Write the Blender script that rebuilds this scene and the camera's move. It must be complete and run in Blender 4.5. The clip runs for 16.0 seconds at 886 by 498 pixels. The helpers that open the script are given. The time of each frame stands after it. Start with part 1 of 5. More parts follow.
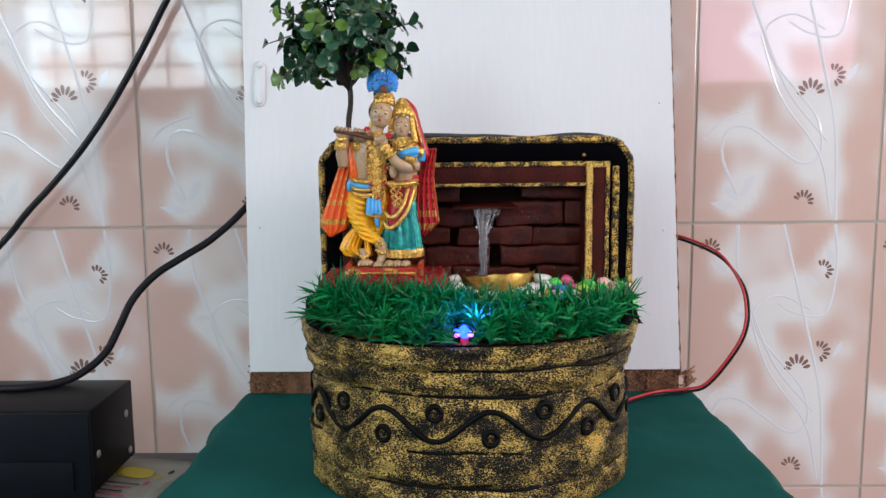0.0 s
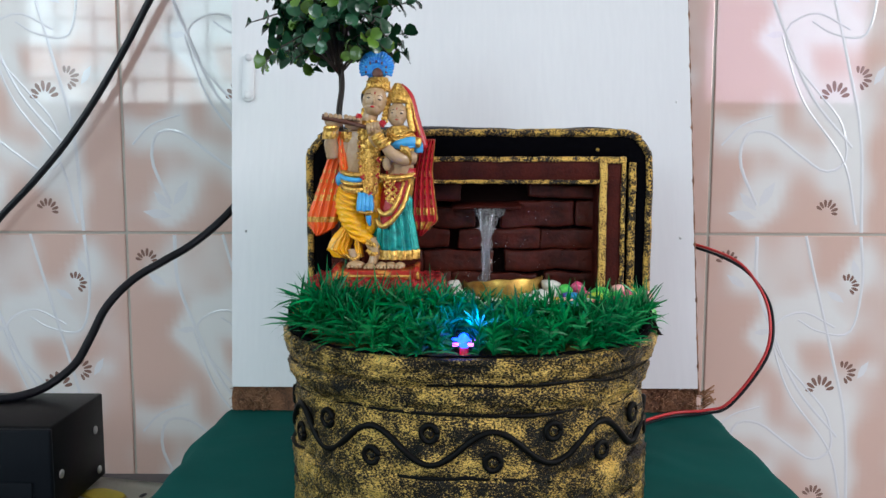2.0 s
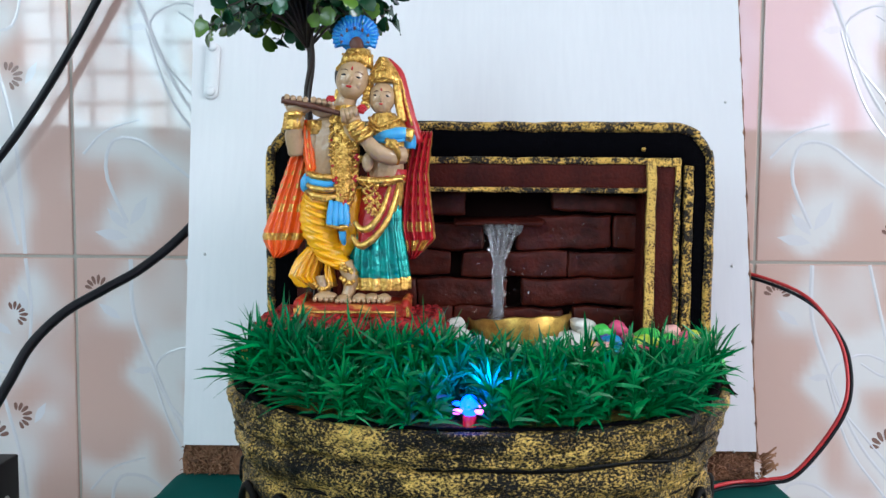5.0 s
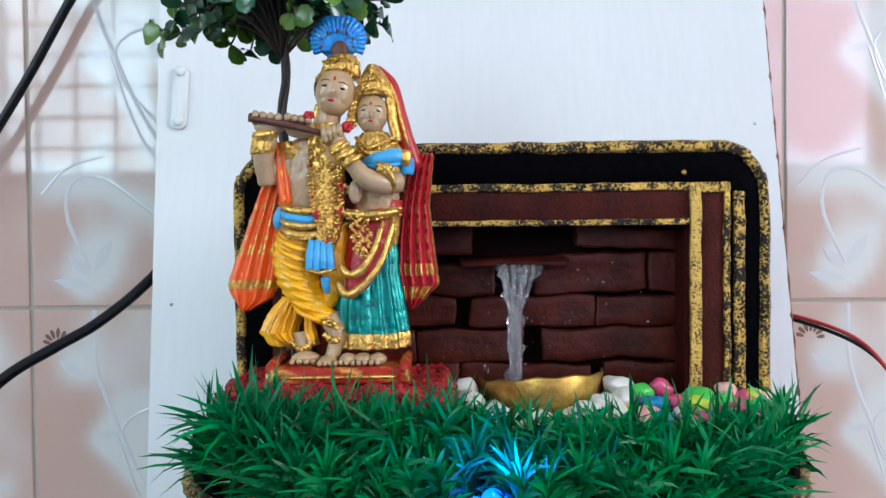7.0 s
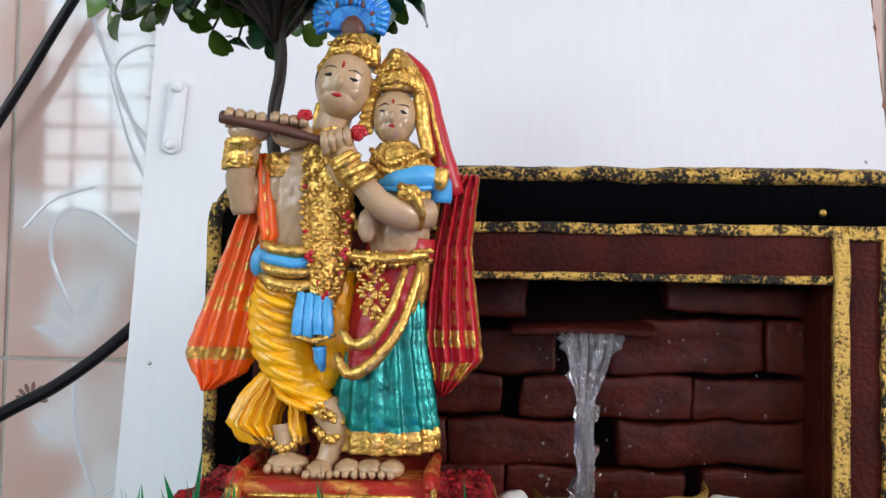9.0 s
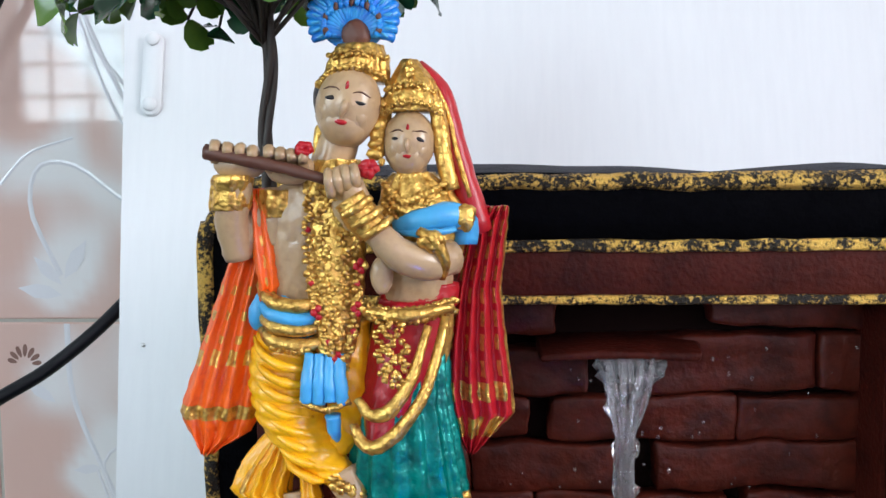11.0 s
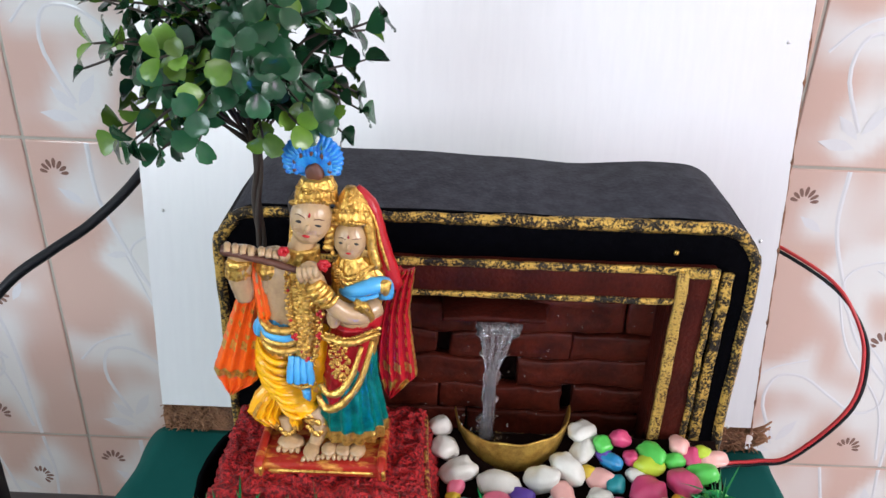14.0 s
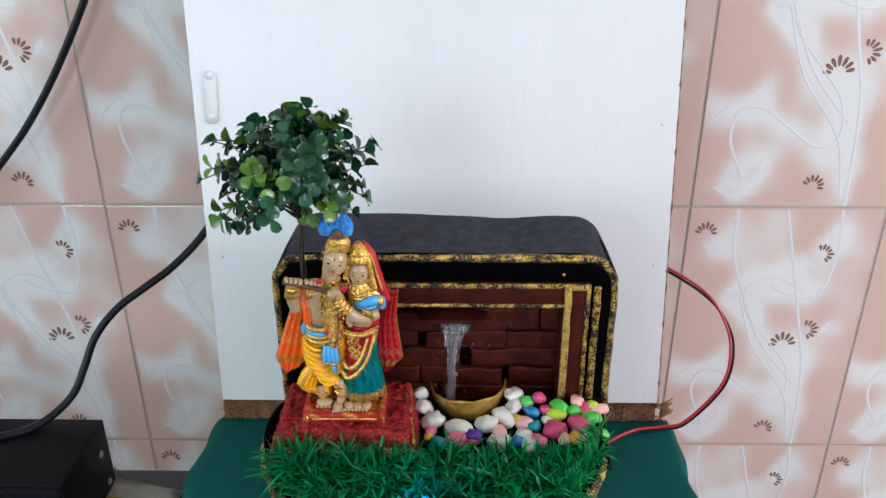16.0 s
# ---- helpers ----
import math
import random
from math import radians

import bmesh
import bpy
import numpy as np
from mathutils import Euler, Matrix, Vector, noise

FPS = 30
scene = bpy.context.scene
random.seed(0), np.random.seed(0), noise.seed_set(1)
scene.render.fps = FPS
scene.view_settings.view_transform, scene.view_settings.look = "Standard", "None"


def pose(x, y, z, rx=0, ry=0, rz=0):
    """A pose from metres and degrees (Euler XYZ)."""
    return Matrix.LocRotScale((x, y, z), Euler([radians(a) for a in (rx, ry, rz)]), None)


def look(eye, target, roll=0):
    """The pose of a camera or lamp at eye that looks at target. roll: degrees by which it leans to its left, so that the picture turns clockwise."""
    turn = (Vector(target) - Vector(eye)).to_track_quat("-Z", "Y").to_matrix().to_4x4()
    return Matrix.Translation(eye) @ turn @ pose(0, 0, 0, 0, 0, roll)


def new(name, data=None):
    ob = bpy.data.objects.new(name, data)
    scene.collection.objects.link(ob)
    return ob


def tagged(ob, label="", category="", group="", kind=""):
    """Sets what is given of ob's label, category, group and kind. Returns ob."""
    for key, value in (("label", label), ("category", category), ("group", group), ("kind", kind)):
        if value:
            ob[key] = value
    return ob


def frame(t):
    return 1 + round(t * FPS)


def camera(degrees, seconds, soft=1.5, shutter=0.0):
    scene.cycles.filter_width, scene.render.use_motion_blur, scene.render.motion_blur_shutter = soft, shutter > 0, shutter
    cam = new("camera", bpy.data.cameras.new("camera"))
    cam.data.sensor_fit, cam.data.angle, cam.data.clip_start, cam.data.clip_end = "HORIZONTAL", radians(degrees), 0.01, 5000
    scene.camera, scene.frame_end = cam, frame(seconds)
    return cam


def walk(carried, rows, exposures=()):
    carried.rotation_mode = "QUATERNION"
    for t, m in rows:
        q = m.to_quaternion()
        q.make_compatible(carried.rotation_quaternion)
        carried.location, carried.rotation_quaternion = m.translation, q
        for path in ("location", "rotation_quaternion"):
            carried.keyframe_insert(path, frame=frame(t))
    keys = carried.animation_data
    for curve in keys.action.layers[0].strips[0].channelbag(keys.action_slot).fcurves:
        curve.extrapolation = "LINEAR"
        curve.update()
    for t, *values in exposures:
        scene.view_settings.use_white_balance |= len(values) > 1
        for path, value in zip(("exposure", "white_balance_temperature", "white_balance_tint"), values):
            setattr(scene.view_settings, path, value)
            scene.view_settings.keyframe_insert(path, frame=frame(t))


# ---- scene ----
cam = camera(56.9, 16.0)
PATH = [
    (0, (0.029, 0.067, 0.238), (0.013, 2.049, -0.027), -0.5),
    (0.5, (0.027, 0.08, 0.247), (0.004, 2.065, 0.008), -0.7),
    (1, (0.027, 0.088, 0.235), (-0.019, 2.077, 0.031), -0.3),
    (1.5, (0.03, 0.101, 0.226), (0.004, 2.091, 0.024), -0.0),
    (2, (0.031, 0.118, 0.219), (0.009, 2.106, 0.006), 0.1),
    (2.5, (0.031, 0.134, 0.215), (0.016, 2.126, 0.029), 0.0),
    (3, (0.029, 0.154, 0.209), (0.016, 2.144, 0.016), 0.0),
    (5.5, (0.032, 0.257, 0.205), (-0.001, 2.253, 0.093), 0.5),
    (6, (0.03, 0.274, 0.209), (0.003, 2.272, 0.132), 0.7),
    (6.5, (0.031, 0.293, 0.202), (0.02, 2.293, 0.156), -0.2),
    (7, (0.025, 0.307, 0.203), (0.018, 2.306, 0.16), -0.6),
    (7.5, (0.022, 0.337, 0.196), (-0.014, 2.337, 0.191), 0.1),
    (8, (0.019, 0.355, 0.197), (-0.008, 2.355, 0.221), 0.6),
    (8.5, (0.018, 0.376, 0.201), (-0.051, 2.374, 0.266), 1.5),
    (9, (0.02, 0.398, 0.204), (-0.06, 2.395, 0.282), 1.0),
    (9.5, (0.016, 0.416, 0.211), (-0.076, 2.413, 0.254), 0.6),
    (9.7, (0.014, 0.424, 0.212), (-0.067, 2.419, 0.312), 0.7),
    (11.8, (0.011, 0.427, 0.271), (-0.041, 2.372, -0.195), -1.0),
    (12, (0.011, 0.421, 0.28), (-0.025, 2.348, -0.252), -0.7),
    (12.5, (0.011, 0.405, 0.303), (-0.015, 2.286, -0.377), 0.4),
    (13, (0.013, 0.393, 0.324), (-0.011, 2.231, -0.463), 2.3),
    (13.5, (0.025, 0.38, 0.352), (0.029, 2.153, -0.573), 3.0),
    (14, (0.033, 0.356, 0.379), (0.018, 2.124, -0.557), 2.0),
    (14.5, (0.045, 0.324, 0.41), (0.018, 2.092, -0.525), 1.3),
    (15, (0.051, 0.274, 0.441), (-0.03, 2.053, -0.47), -1.1),
    (15.5, (0.053, 0.229, 0.454), (-0.025, 2.02, -0.432), -0.4),
    (16, (0.055, 0.183, 0.468), (0.025, 1.986, -0.398), -0.1),
]
EXPOSURES = [(0.0, 0.01, 6400, 8), (0.5, -0.03, 6250, 4), (2.5, -0.04, 6150, 3), (3.0, -0.03, 6050, 3), (5.5, 0.17, 5850, 1), (7.0, 0.13, 5850, 2), (8.0, 0.11, 5900, 4), (9.0, 0.11, 6350, 9), (9.7, 0.11, 6250, 8), (11.8, 0.32, 6100, 5), (12.5, 0.31, 6150, 5), (13.0, 0.34, 6050, 4), (13.5, 0.33, 6250, 7), (14.0, 0.4, 6400, 9), (14.5, 0.41, 6300, 8), (15.5, 0.37, 6250, 6), (16.0, 0.12, 6200, 5)]
walk(cam, [(t, look(eye, target, roll)) for t, eye, target, roll in PATH], EXPOSURES)

# ---- world, window light, added side fill, exposure ----
world = bpy.data.worlds.new("sky")
scene.world = world
world.use_nodes = True
wn = world.node_tree
sky = wn.nodes.new("ShaderNodeTexSky")
sky.sky_type, sky.sun_disc = "NISHITA", False
sky.sun_elevation, sky.sun_rotation = radians(48), radians(60)
wn.nodes["Background"].inputs[1].default_value = 0.12
wn.links.new(sky.outputs[0], wn.nodes["Background"].inputs[0])


def area_lamp(eye, target, w, h, watts, colour):
    d = bpy.data.lights.new("window_and_fill_light", "AREA")
    d.shape, d.size, d.size_y, d.energy, d.color = "RECTANGLE", w, h, watts, colour
    new("window_and_fill_light", d).matrix_world = look(eye, target)


area_lamp((-1.52, -2.56, 1.10), (-1.4, 0, 0.85), 1.34, 1.2, 48, (0.82, 0.93, 1.0))
area_lamp((1.73, -2.56, 0.95), (1.6, 0, 0.8), 0.88, 0.9, 15, (1.0, 0.66, 0.92))
# unseen side fill, added to brighten the left and right of the setup
area_lamp((-2.66, -0.75, 1.05), (0, -0.3, 0.6), 1.2, 1.1, 30, (0.84, 0.94, 1.0))
area_lamp((2.66, -0.75, 1.05), (0, -0.3, 0.6), 1.2, 1.1, 66, (1.0, 0.94, 0.955))


# ---- materials ----
def material(name, colour, rough=0.6, metal=0.0, second=None, scale=60.0, fine=400.0, amount=0.5, bump=0.15, depth=0.0006,
             stretch=(1, 1, 1), coat=0.0, spec=0.5, island=0.0, lo=0.4, hi=0.65, layer=""):
    """A surface with variation at two scales in object space and fine relief."""
    m = bpy.data.materials.new(name)
    m.use_nodes = True
    t = m.node_tree
    b = t.nodes["Principled BSDF"]
    b.inputs["Roughness"].default_value, b.inputs["Metallic"].default_value = rough, metal
    b.inputs["Coat Weight"].default_value, b.inputs["Coat Roughness"].default_value = coat, 0.15
    b.inputs["Specular IOR Level"].default_value = spec
    second = second or tuple(c * 0.72 for c in colour)
    co = t.nodes.new("ShaderNodeTexCoord")
    mp = t.nodes.new("ShaderNodeMapping")
    mp.inputs["Scale"].default_value = stretch
    t.links.new(co.outputs["Object"], mp.inputs["Vector"])
    big, small = t.nodes.new("ShaderNodeTexNoise"), t.nodes.new("ShaderNodeTexNoise")
    for n, s, det in ((big, scale, 4), (small, fine, 3)):
        n.inputs["Scale"].default_value, n.inputs["Detail"].default_value = s, det
        t.links.new(mp.outputs[0], n.inputs["Vector"])
    ramp = t.nodes.new("ShaderNodeMapRange")
    ramp.inputs[1].default_value, ramp.inputs[2].default_value = lo, hi
    ramp.inputs[3].default_value, ramp.inputs[4].default_value = 0.0, amount
    mixf = t.nodes.new("ShaderNodeMath")
    mixf.operation, mixf.inputs[1].default_value = "MULTIPLY_ADD", 0.65
    sm = t.nodes.new("ShaderNodeMath")
    sm.operation, sm.inputs[1].default_value = "MULTIPLY", 0.35
    t.links.new(small.outputs[0], sm.inputs[0])
    t.links.new(big.outputs[0], mixf.inputs[0])
    t.links.new(sm.outputs[0], mixf.inputs[2])
    t.links.new(mixf.outputs[0], ramp.inputs[0])
    mix = t.nodes.new("ShaderNodeMix")
    mix.data_type = "RGBA"
    mix.inputs[6].default_value, mix.inputs[7].default_value = (*colour, 1), (*second, 1)
    t.links.new(ramp.outputs[0], mix.inputs[0])
    if layer:
        at = t.nodes.new("ShaderNodeAttribute")
        at.attribute_name = layer
        t.links.new(at.outputs["Fac"], mix.inputs[0])
    out = mix.outputs[2]
    if island:
        geo = t.nodes.new("ShaderNodeNewGeometry")
        hs = t.nodes.new("ShaderNodeHueSaturation")
        v = t.nodes.new("ShaderNodeMapRange")
        v.inputs[3].default_value, v.inputs[4].default_value = 1 - island, 1 + island
        t.links.new(geo.outputs["Random Per Island"], v.inputs[0])
        t.links.new(v.outputs[0], hs.inputs["Value"])
        t.links.new(out, hs.inputs["Color"])
        out = hs.outputs[0]
    t.links.new(out, b.inputs["Base Color"])
    if bump:
        bp = t.nodes.new("ShaderNodeBump")
        bp.inputs["Strength"].default_value, bp.inputs["Distance"].default_value = bump, depth or 0.0006
        t.links.new(small.outputs[0], bp.inputs["Height"])
        t.links.new(bp.outputs[0], b.inputs["Normal"])
    return m


def dry_brushed(name, under, over, scale, lo, hi, stretch=(1, 1, 1), rough=0.5, metal=0.8, patch=14.0, spec=0.2, share=0.36, relief=0.0013):
    """Metallic paint rubbed over a dark rough ground, so that it catches only on the raised grain, more in some patches than others."""
    m = bpy.data.materials.new(name)
    m.use_nodes = True
    t = m.node_tree
    b = t.nodes["Principled BSDF"]
    co = t.nodes.new("ShaderNodeTexCoord")
    mp = t.nodes.new("ShaderNodeMapping")
    mp.inputs["Scale"].default_value = stretch
    t.links.new(co.outputs["Object"], mp.inputs["Vector"])
    grain, big = t.nodes.new("ShaderNodeTexNoise"), t.nodes.new("ShaderNodeTexNoise")
    for n, s, d in ((grain, scale, 5), (big, patch, 2)):
        n.inputs["Scale"].default_value, n.inputs["Detail"].default_value = s, d
        n.inputs["Roughness"].default_value = 0.62
        t.links.new(mp.outputs[0], n.inputs["Vector"])
    add = t.nodes.new("ShaderNodeMath")
    add.operation, add.inputs[1].default_value = "MULTIPLY_ADD", share
    half = t.nodes.new("ShaderNodeMath")
    half.operation, half.inputs[1].default_value = "MULTIPLY", 1 - share
    t.links.new(grain.outputs[0], half.inputs[0])
    t.links.new(big.outputs[0], add.inputs[0])
    t.links.new(half.outputs[0], add.inputs[2])
    ramp = t.nodes.new("ShaderNodeMapRange")
    ramp.inputs[1].default_value, ramp.inputs[2].default_value = lo, hi
    t.links.new(add.outputs[0], ramp.inputs[0])
    mix = t.nodes.new("ShaderNodeMix")
    mix.data_type = "RGBA"
    mix.inputs[6].default_value, mix.inputs[7].default_value = (*under, 1), (*over, 1)
    t.links.new(ramp.outputs[0], mix.inputs[0])
    t.links.new(mix.outputs[2], b.inputs["Base Color"])
    met = t.nodes.new("ShaderNodeMath")
    met.operation, met.inputs[1].default_value = "MULTIPLY", metal
    t.links.new(ramp.outputs[0], met.inputs[0])
    t.links.new(met.outputs[0], b.inputs["Metallic"])
    b.inputs["Roughness"].default_value, b.inputs["Specular IOR Level"].default_value = rough, spec
    bp = t.nodes.new("ShaderNodeBump")
    bp.inputs["Strength"].default_value, bp.inputs["Distance"].default_value = 0.8, relief
    t.links.new(grain.outputs[0], bp.inputs["Height"])
    t.links.new(bp.outputs[0], b.inputs["Normal"])
    return m


def glassy(name, colour, rough=0.05, ior=1.33):
    m = bpy.data.materials.new(name)
    m.use_nodes = True
    b = m.node_tree.nodes["Principled BSDF"]
    b.inputs["Base Color"].default_value = (*colour, 1)
    b.inputs["Transmission Weight"].default_value, b.inputs["Roughness"].default_value, b.inputs["IOR"].default_value = 0.95, rough, ior
    return m


def glowing(name, colour, strength):
    m = bpy.data.materials.new(name)
    m.use_nodes = True
    b = m.node_tree.nodes["Principled BSDF"]
    b.inputs["Base Color"].default_value = (*colour, 1)
    b.inputs["Emission Color"].default_value, b.inputs["Emission Strength"].default_value = (*colour, 1), strength
    b.inputs["Roughness"].default_value = 0.2
    return m


TILE = material("glazed_tile", (0.575, 0.405, 0.345), 0.045, second=(0.69, 0.685, 0.675), bump=0.0, layer="pale")
GROUT = material("grout", (0.40, 0.38, 0.33), 0.9, scale=30, fine=300, bump=0.3)
SHELL = material("brown_print", (0.22, 0.13, 0.105), 0.15, scale=200, fine=900, bump=0.0)
VINE = material("white_relief_glaze", (0.655, 0.66, 0.68), 0.10, second=(0.61, 0.605, 0.625), scale=30, bump=0.0)
PLASTER = material("painted_plaster", (0.66, 0.67, 0.66), 0.8, scale=3, fine=60)
CONCRETE = material("floor_stone", (0.52, 0.51, 0.49), 0.5, scale=4, fine=90)
BOARD = material("white_gloss_paint", (0.68, 0.685, 0.70), 0.34, second=(0.61, 0.615, 0.635), scale=9, fine=260, amount=0.6, bump=0.12, stretch=(1, 1, 0.12))
PLY = material("raw_board_edge", (0.26, 0.12, 0.06), 0.9, second=(0.08, 0.035, 0.02), scale=120, fine=700, amount=1, bump=0.8, depth=0.002)
FIBRE = material("torn_fibre", (0.30, 0.15, 0.08), 0.95, scale=200, fine=900)
CLOTH = material("green_cloth", (0.006, 0.085, 0.075), 0.85, second=(0.004, 0.055, 0.05), scale=18, fine=1500, bump=0.35, depth=0.0004, spec=0.12)
DESK = material("dark_desk", (0.05, 0.045, 0.05), 0.55, scale=20, fine=300)
PAPER = material("printed_paper", (0.72, 0.68, 0.58), 0.7, scale=30, fine=400)
YELLOW_INK = material("yellow_print", (0.62, 0.48, 0.05), 0.7, scale=60)
DARK_INK = material("dark_print", (0.04, 0.04, 0.04), 0.7)
PINK_INK = material("pink_print", (0.6, 0.08, 0.2), 0.7)
BLACK_METAL = material("black_sheet_metal", (0.005, 0.005, 0.006), 0.42, scale=40, fine=900, bump=0.2, spec=0.1)
BLACK_PLASTIC = material("black_plastic", (0.004, 0.006, 0.009), 0.48, scale=40, fine=900, bump=0.1, spec=0.1)
STEEL = material("steel", (0.6, 0.6, 0.6), 0.3, 1.0)
CABLE = material("black_rubber", (0.008, 0.009, 0.012), 0.35, bump=0.05, spec=0.22)
REDWIRE = material("red_wire", (0.5, 0.02, 0.025), 0.4, bump=0.05)
POT = dry_brushed("gold_rubbed_black", (0.003, 0.003, 0.003), (0.80, 0.55, 0.15), 820, 0.500, 0.600, (1, 1, 1.6), 0.30, 0.72, 46, share=0.36, relief=0.0014)
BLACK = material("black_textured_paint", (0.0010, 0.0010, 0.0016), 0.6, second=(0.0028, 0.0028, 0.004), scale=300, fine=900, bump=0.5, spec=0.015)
# paler copy of the niche black: light from above put into the colour
LIT_TOP = material("black_top_lit_tone", (0.025, 0.026, 0.034), 0.85, second=(0.068, 0.070, 0.086), scale=160, fine=600, bump=0.6, depth=0.001, spec=0.22)
GROOVE = material("black_groove", (0.003, 0.003, 0.003), 0.5, scale=200, spec=0.1)
GOLD_EDGE = dry_brushed("broken_gold_line", (0.012, 0.009, 0.007), (0.66, 0.42, 0.10), 900, 0.475, 0.560, (1, 1, 1), 0.32, 0.8, 150, share=0.42)
GOLD_MOST = dry_brushed("worn_gold_stripe", (0.05, 0.02, 0.01), (0.64, 0.42, 0.11), 900, 0.40, 0.50, (1, 1, 1), 0.30, 0.8, 120)
GOLD = material("gold_paint", (0.62, 0.40, 0.09), 0.33, 0.75, second=(0.34, 0.19, 0.04), scale=300, fine=1400, amount=0.8, bump=0.3)
MAROON = material("maroon_paint", (0.056, 0.0078, 0.0042), 0.55, second=(0.022, 0.0034, 0.0021), scale=80, fine=600, amount=0.9, bump=0.6, depth=0.0008, spec=0.12)
BRICK = material("painted_brick", (0.068, 0.0104, 0.0050), 0.46, second=(0.026, 0.0042, 0.0024), scale=90, fine=330, amount=1.0, bump=0.4, depth=0.0012, island=0.15, spec=0.22)
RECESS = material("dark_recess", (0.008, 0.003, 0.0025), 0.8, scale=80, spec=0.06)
RUG = material("red_velvet_grit", (0.48, 0.018, 0.022), 0.55, second=(0.12, 0.005, 0.008), scale=620, fine=900, amount=1, bump=1.0, depth=0.0016, spec=0.3, lo=0.43, hi=0.57)
RUG_EDGE = dry_brushed("gold_on_red_grit", (0.18, 0.02, 0.02), (0.62, 0.40, 0.10), 480, 0.47, 0.54, (1, 1, 1), 0.5, 0.6, 70)
WATER = glassy("water", (0.97, 0.98, 1.0), 0.0)
BARK = material("dark_wire_stem", (0.035, 0.026, 0.02), 0.6, scale=200, fine=900)
LEAF = material("plastic_leaf", (0.017, 0.074, 0.028), 0.2, second=(0.011, 0.048, 0.032), scale=60, fine=500, bump=0.1, island=0.35)
LEAF_TIP = material("young_plastic_leaf", (0.10, 0.20, 0.022), 0.26, second=(0.05, 0.14, 0.025), scale=60, fine=500, bump=0.1, island=0.3)
GRASS = material("plastic_grass", (0.004, 0.175, 0.042), 0.34, second=(0.002, 0.085, 0.040), scale=30, fine=300, bump=0.0, island=0.5, spec=0.22)
GRASS_PALE = material("pale_plastic_grass", (0.018, 0.26, 0.07), 0.34, second=(0.012, 0.2, 0.06), scale=30, bump=0.0, island=0.35, spec=0.3)
LED_GLOW = glowing("led_glow", (0.012, 0.05, 1.0), 8)
LED_PINK = glowing("led_pink_glow", (0.75, 0.10, 1.0), 6)
LED_RED = material("red_plastic", (0.6, 0.02, 0.04), 0.3)
PINK_CLOTH = material("pink_curtain", (0.78, 0.35, 0.5), 0.8, scale=20)
FRAME_PAINT = material("window_paint", (0.14, 0.12, 0.11), 0.5)
PEBBLE = {n: material("pebble_" + n, c, 0.32, second=tuple(k * 0.8 for k in c), scale=90, fine=600, bump=0.12) for n, c in dict(
    white=(0.64, 0.63, 0.58), pink=(0.72, 0.16, 0.26), green=(0.10, 0.55, 0.09), blue=(0.02, 0.22, 0.46), violet=(0.10, 0.05, 0.32), yellow=(0.70, 0.48, 0.04),
    lime=(0.48, 0.62, 0.05), peach=(0.78, 0.42, 0.38), teal=(0.01, 0.24, 0.28), rose=(0.60, 0.07, 0.18)).items()}


# ---- mesh helpers ----
def finish(name, bm, mats, smooth=True):
    bmesh.ops.recalc_face_normals(bm, faces=bm.faces)
    me = bpy.data.meshes.new(name)
    bm.to_mesh(me)
    bm.free()
    for m in (mats if isinstance(mats, (list, tuple)) else [mats]):
        me.materials.append(m)
    if smooth:
        for p in me.polygons:
            p.use_smooth = True
    return me


def part(name, bm, mats, parent=None, label="", smooth=True, at=None):
    ob = new(name, finish(name, bm, mats, smooth))
    if at is not None:
        ob.matrix_basis = at
    if parent is not None:
        ob.parent = parent
    return tagged(ob, label=label)


def thing(name, label, category, group="", at=None, kind=""):
    ob = new(name)
    ob.empty_display_size = 0.02
    if at is not None:
        ob.matrix_basis = at
    return tagged(ob, label, category, group, kind)


def box(x0, x1, y0, y1, z0, z1, bevel=0.0, seg=2, bm=None, mat=0):
    own = bmesh.new()
    bmesh.ops.create_cube(own, size=1.0)
    for v in own.verts:
        v.co = Vector((x0 + (v.co.x + 0.5) * (x1 - x0), y0 + (v.co.y + 0.5) * (y1 - y0), z0 + (v.co.z + 0.5) * (z1 - z0)))
    if bevel:
        bmesh.ops.bevel(own, geom=own.edges[:], offset=bevel, segments=seg, affect="EDGES", profile=0.5)
    for f in own.faces:
        f.material_index = mat
    return merge(bm, own)


def merge(bm, own):
    if bm is None:
        return own
    me = bpy.data.meshes.new("tmp")
    own.to_mesh(me)
    own.free()
    bm.from_mesh(me)
    bpy.data.meshes.remove(me)
    return bm


def loft(rings, bm=None, mat=0, close=True, caps=True):
    """Skin over rings of equal length."""
    bm = bm or bmesh.new()
    rows = [[bm.verts.new(p) for p in r] for r in rings]
    n = len(rows[0])
    for a, b in zip(rows, rows[1:]):
        for i in range(n if close else n - 1):
            f = bm.faces.new((a[i], a[(i + 1) % n], b[(i + 1) % n], b[i]))
            f.material_index = mat
    if caps and close:
        for r in (rows[0], rows[-1]):
            bm.faces.new(r).material_index = mat
    return bm


def spline(pts, n):
    """Points along a smooth curve through pts."""
    pts = [Vector(p) for p in pts]
    ext = [2 * pts[0] - pts[1]] + pts + [2 * pts[-1] - pts[-2]]
    out = []
    for k in range(n + 1):
        s = k / n * (len(pts) - 1)
        i = min(int(s), len(pts) - 2)
        u = s - i
        a, b, c, d = ext[i:i + 4]
        out.append(0.5 * (2 * b + (c - a) * u + (2 * a - 5 * b + 4 * c - d) * u * u + (3 * b - a - 3 * c + d) * u ** 3))
    return out


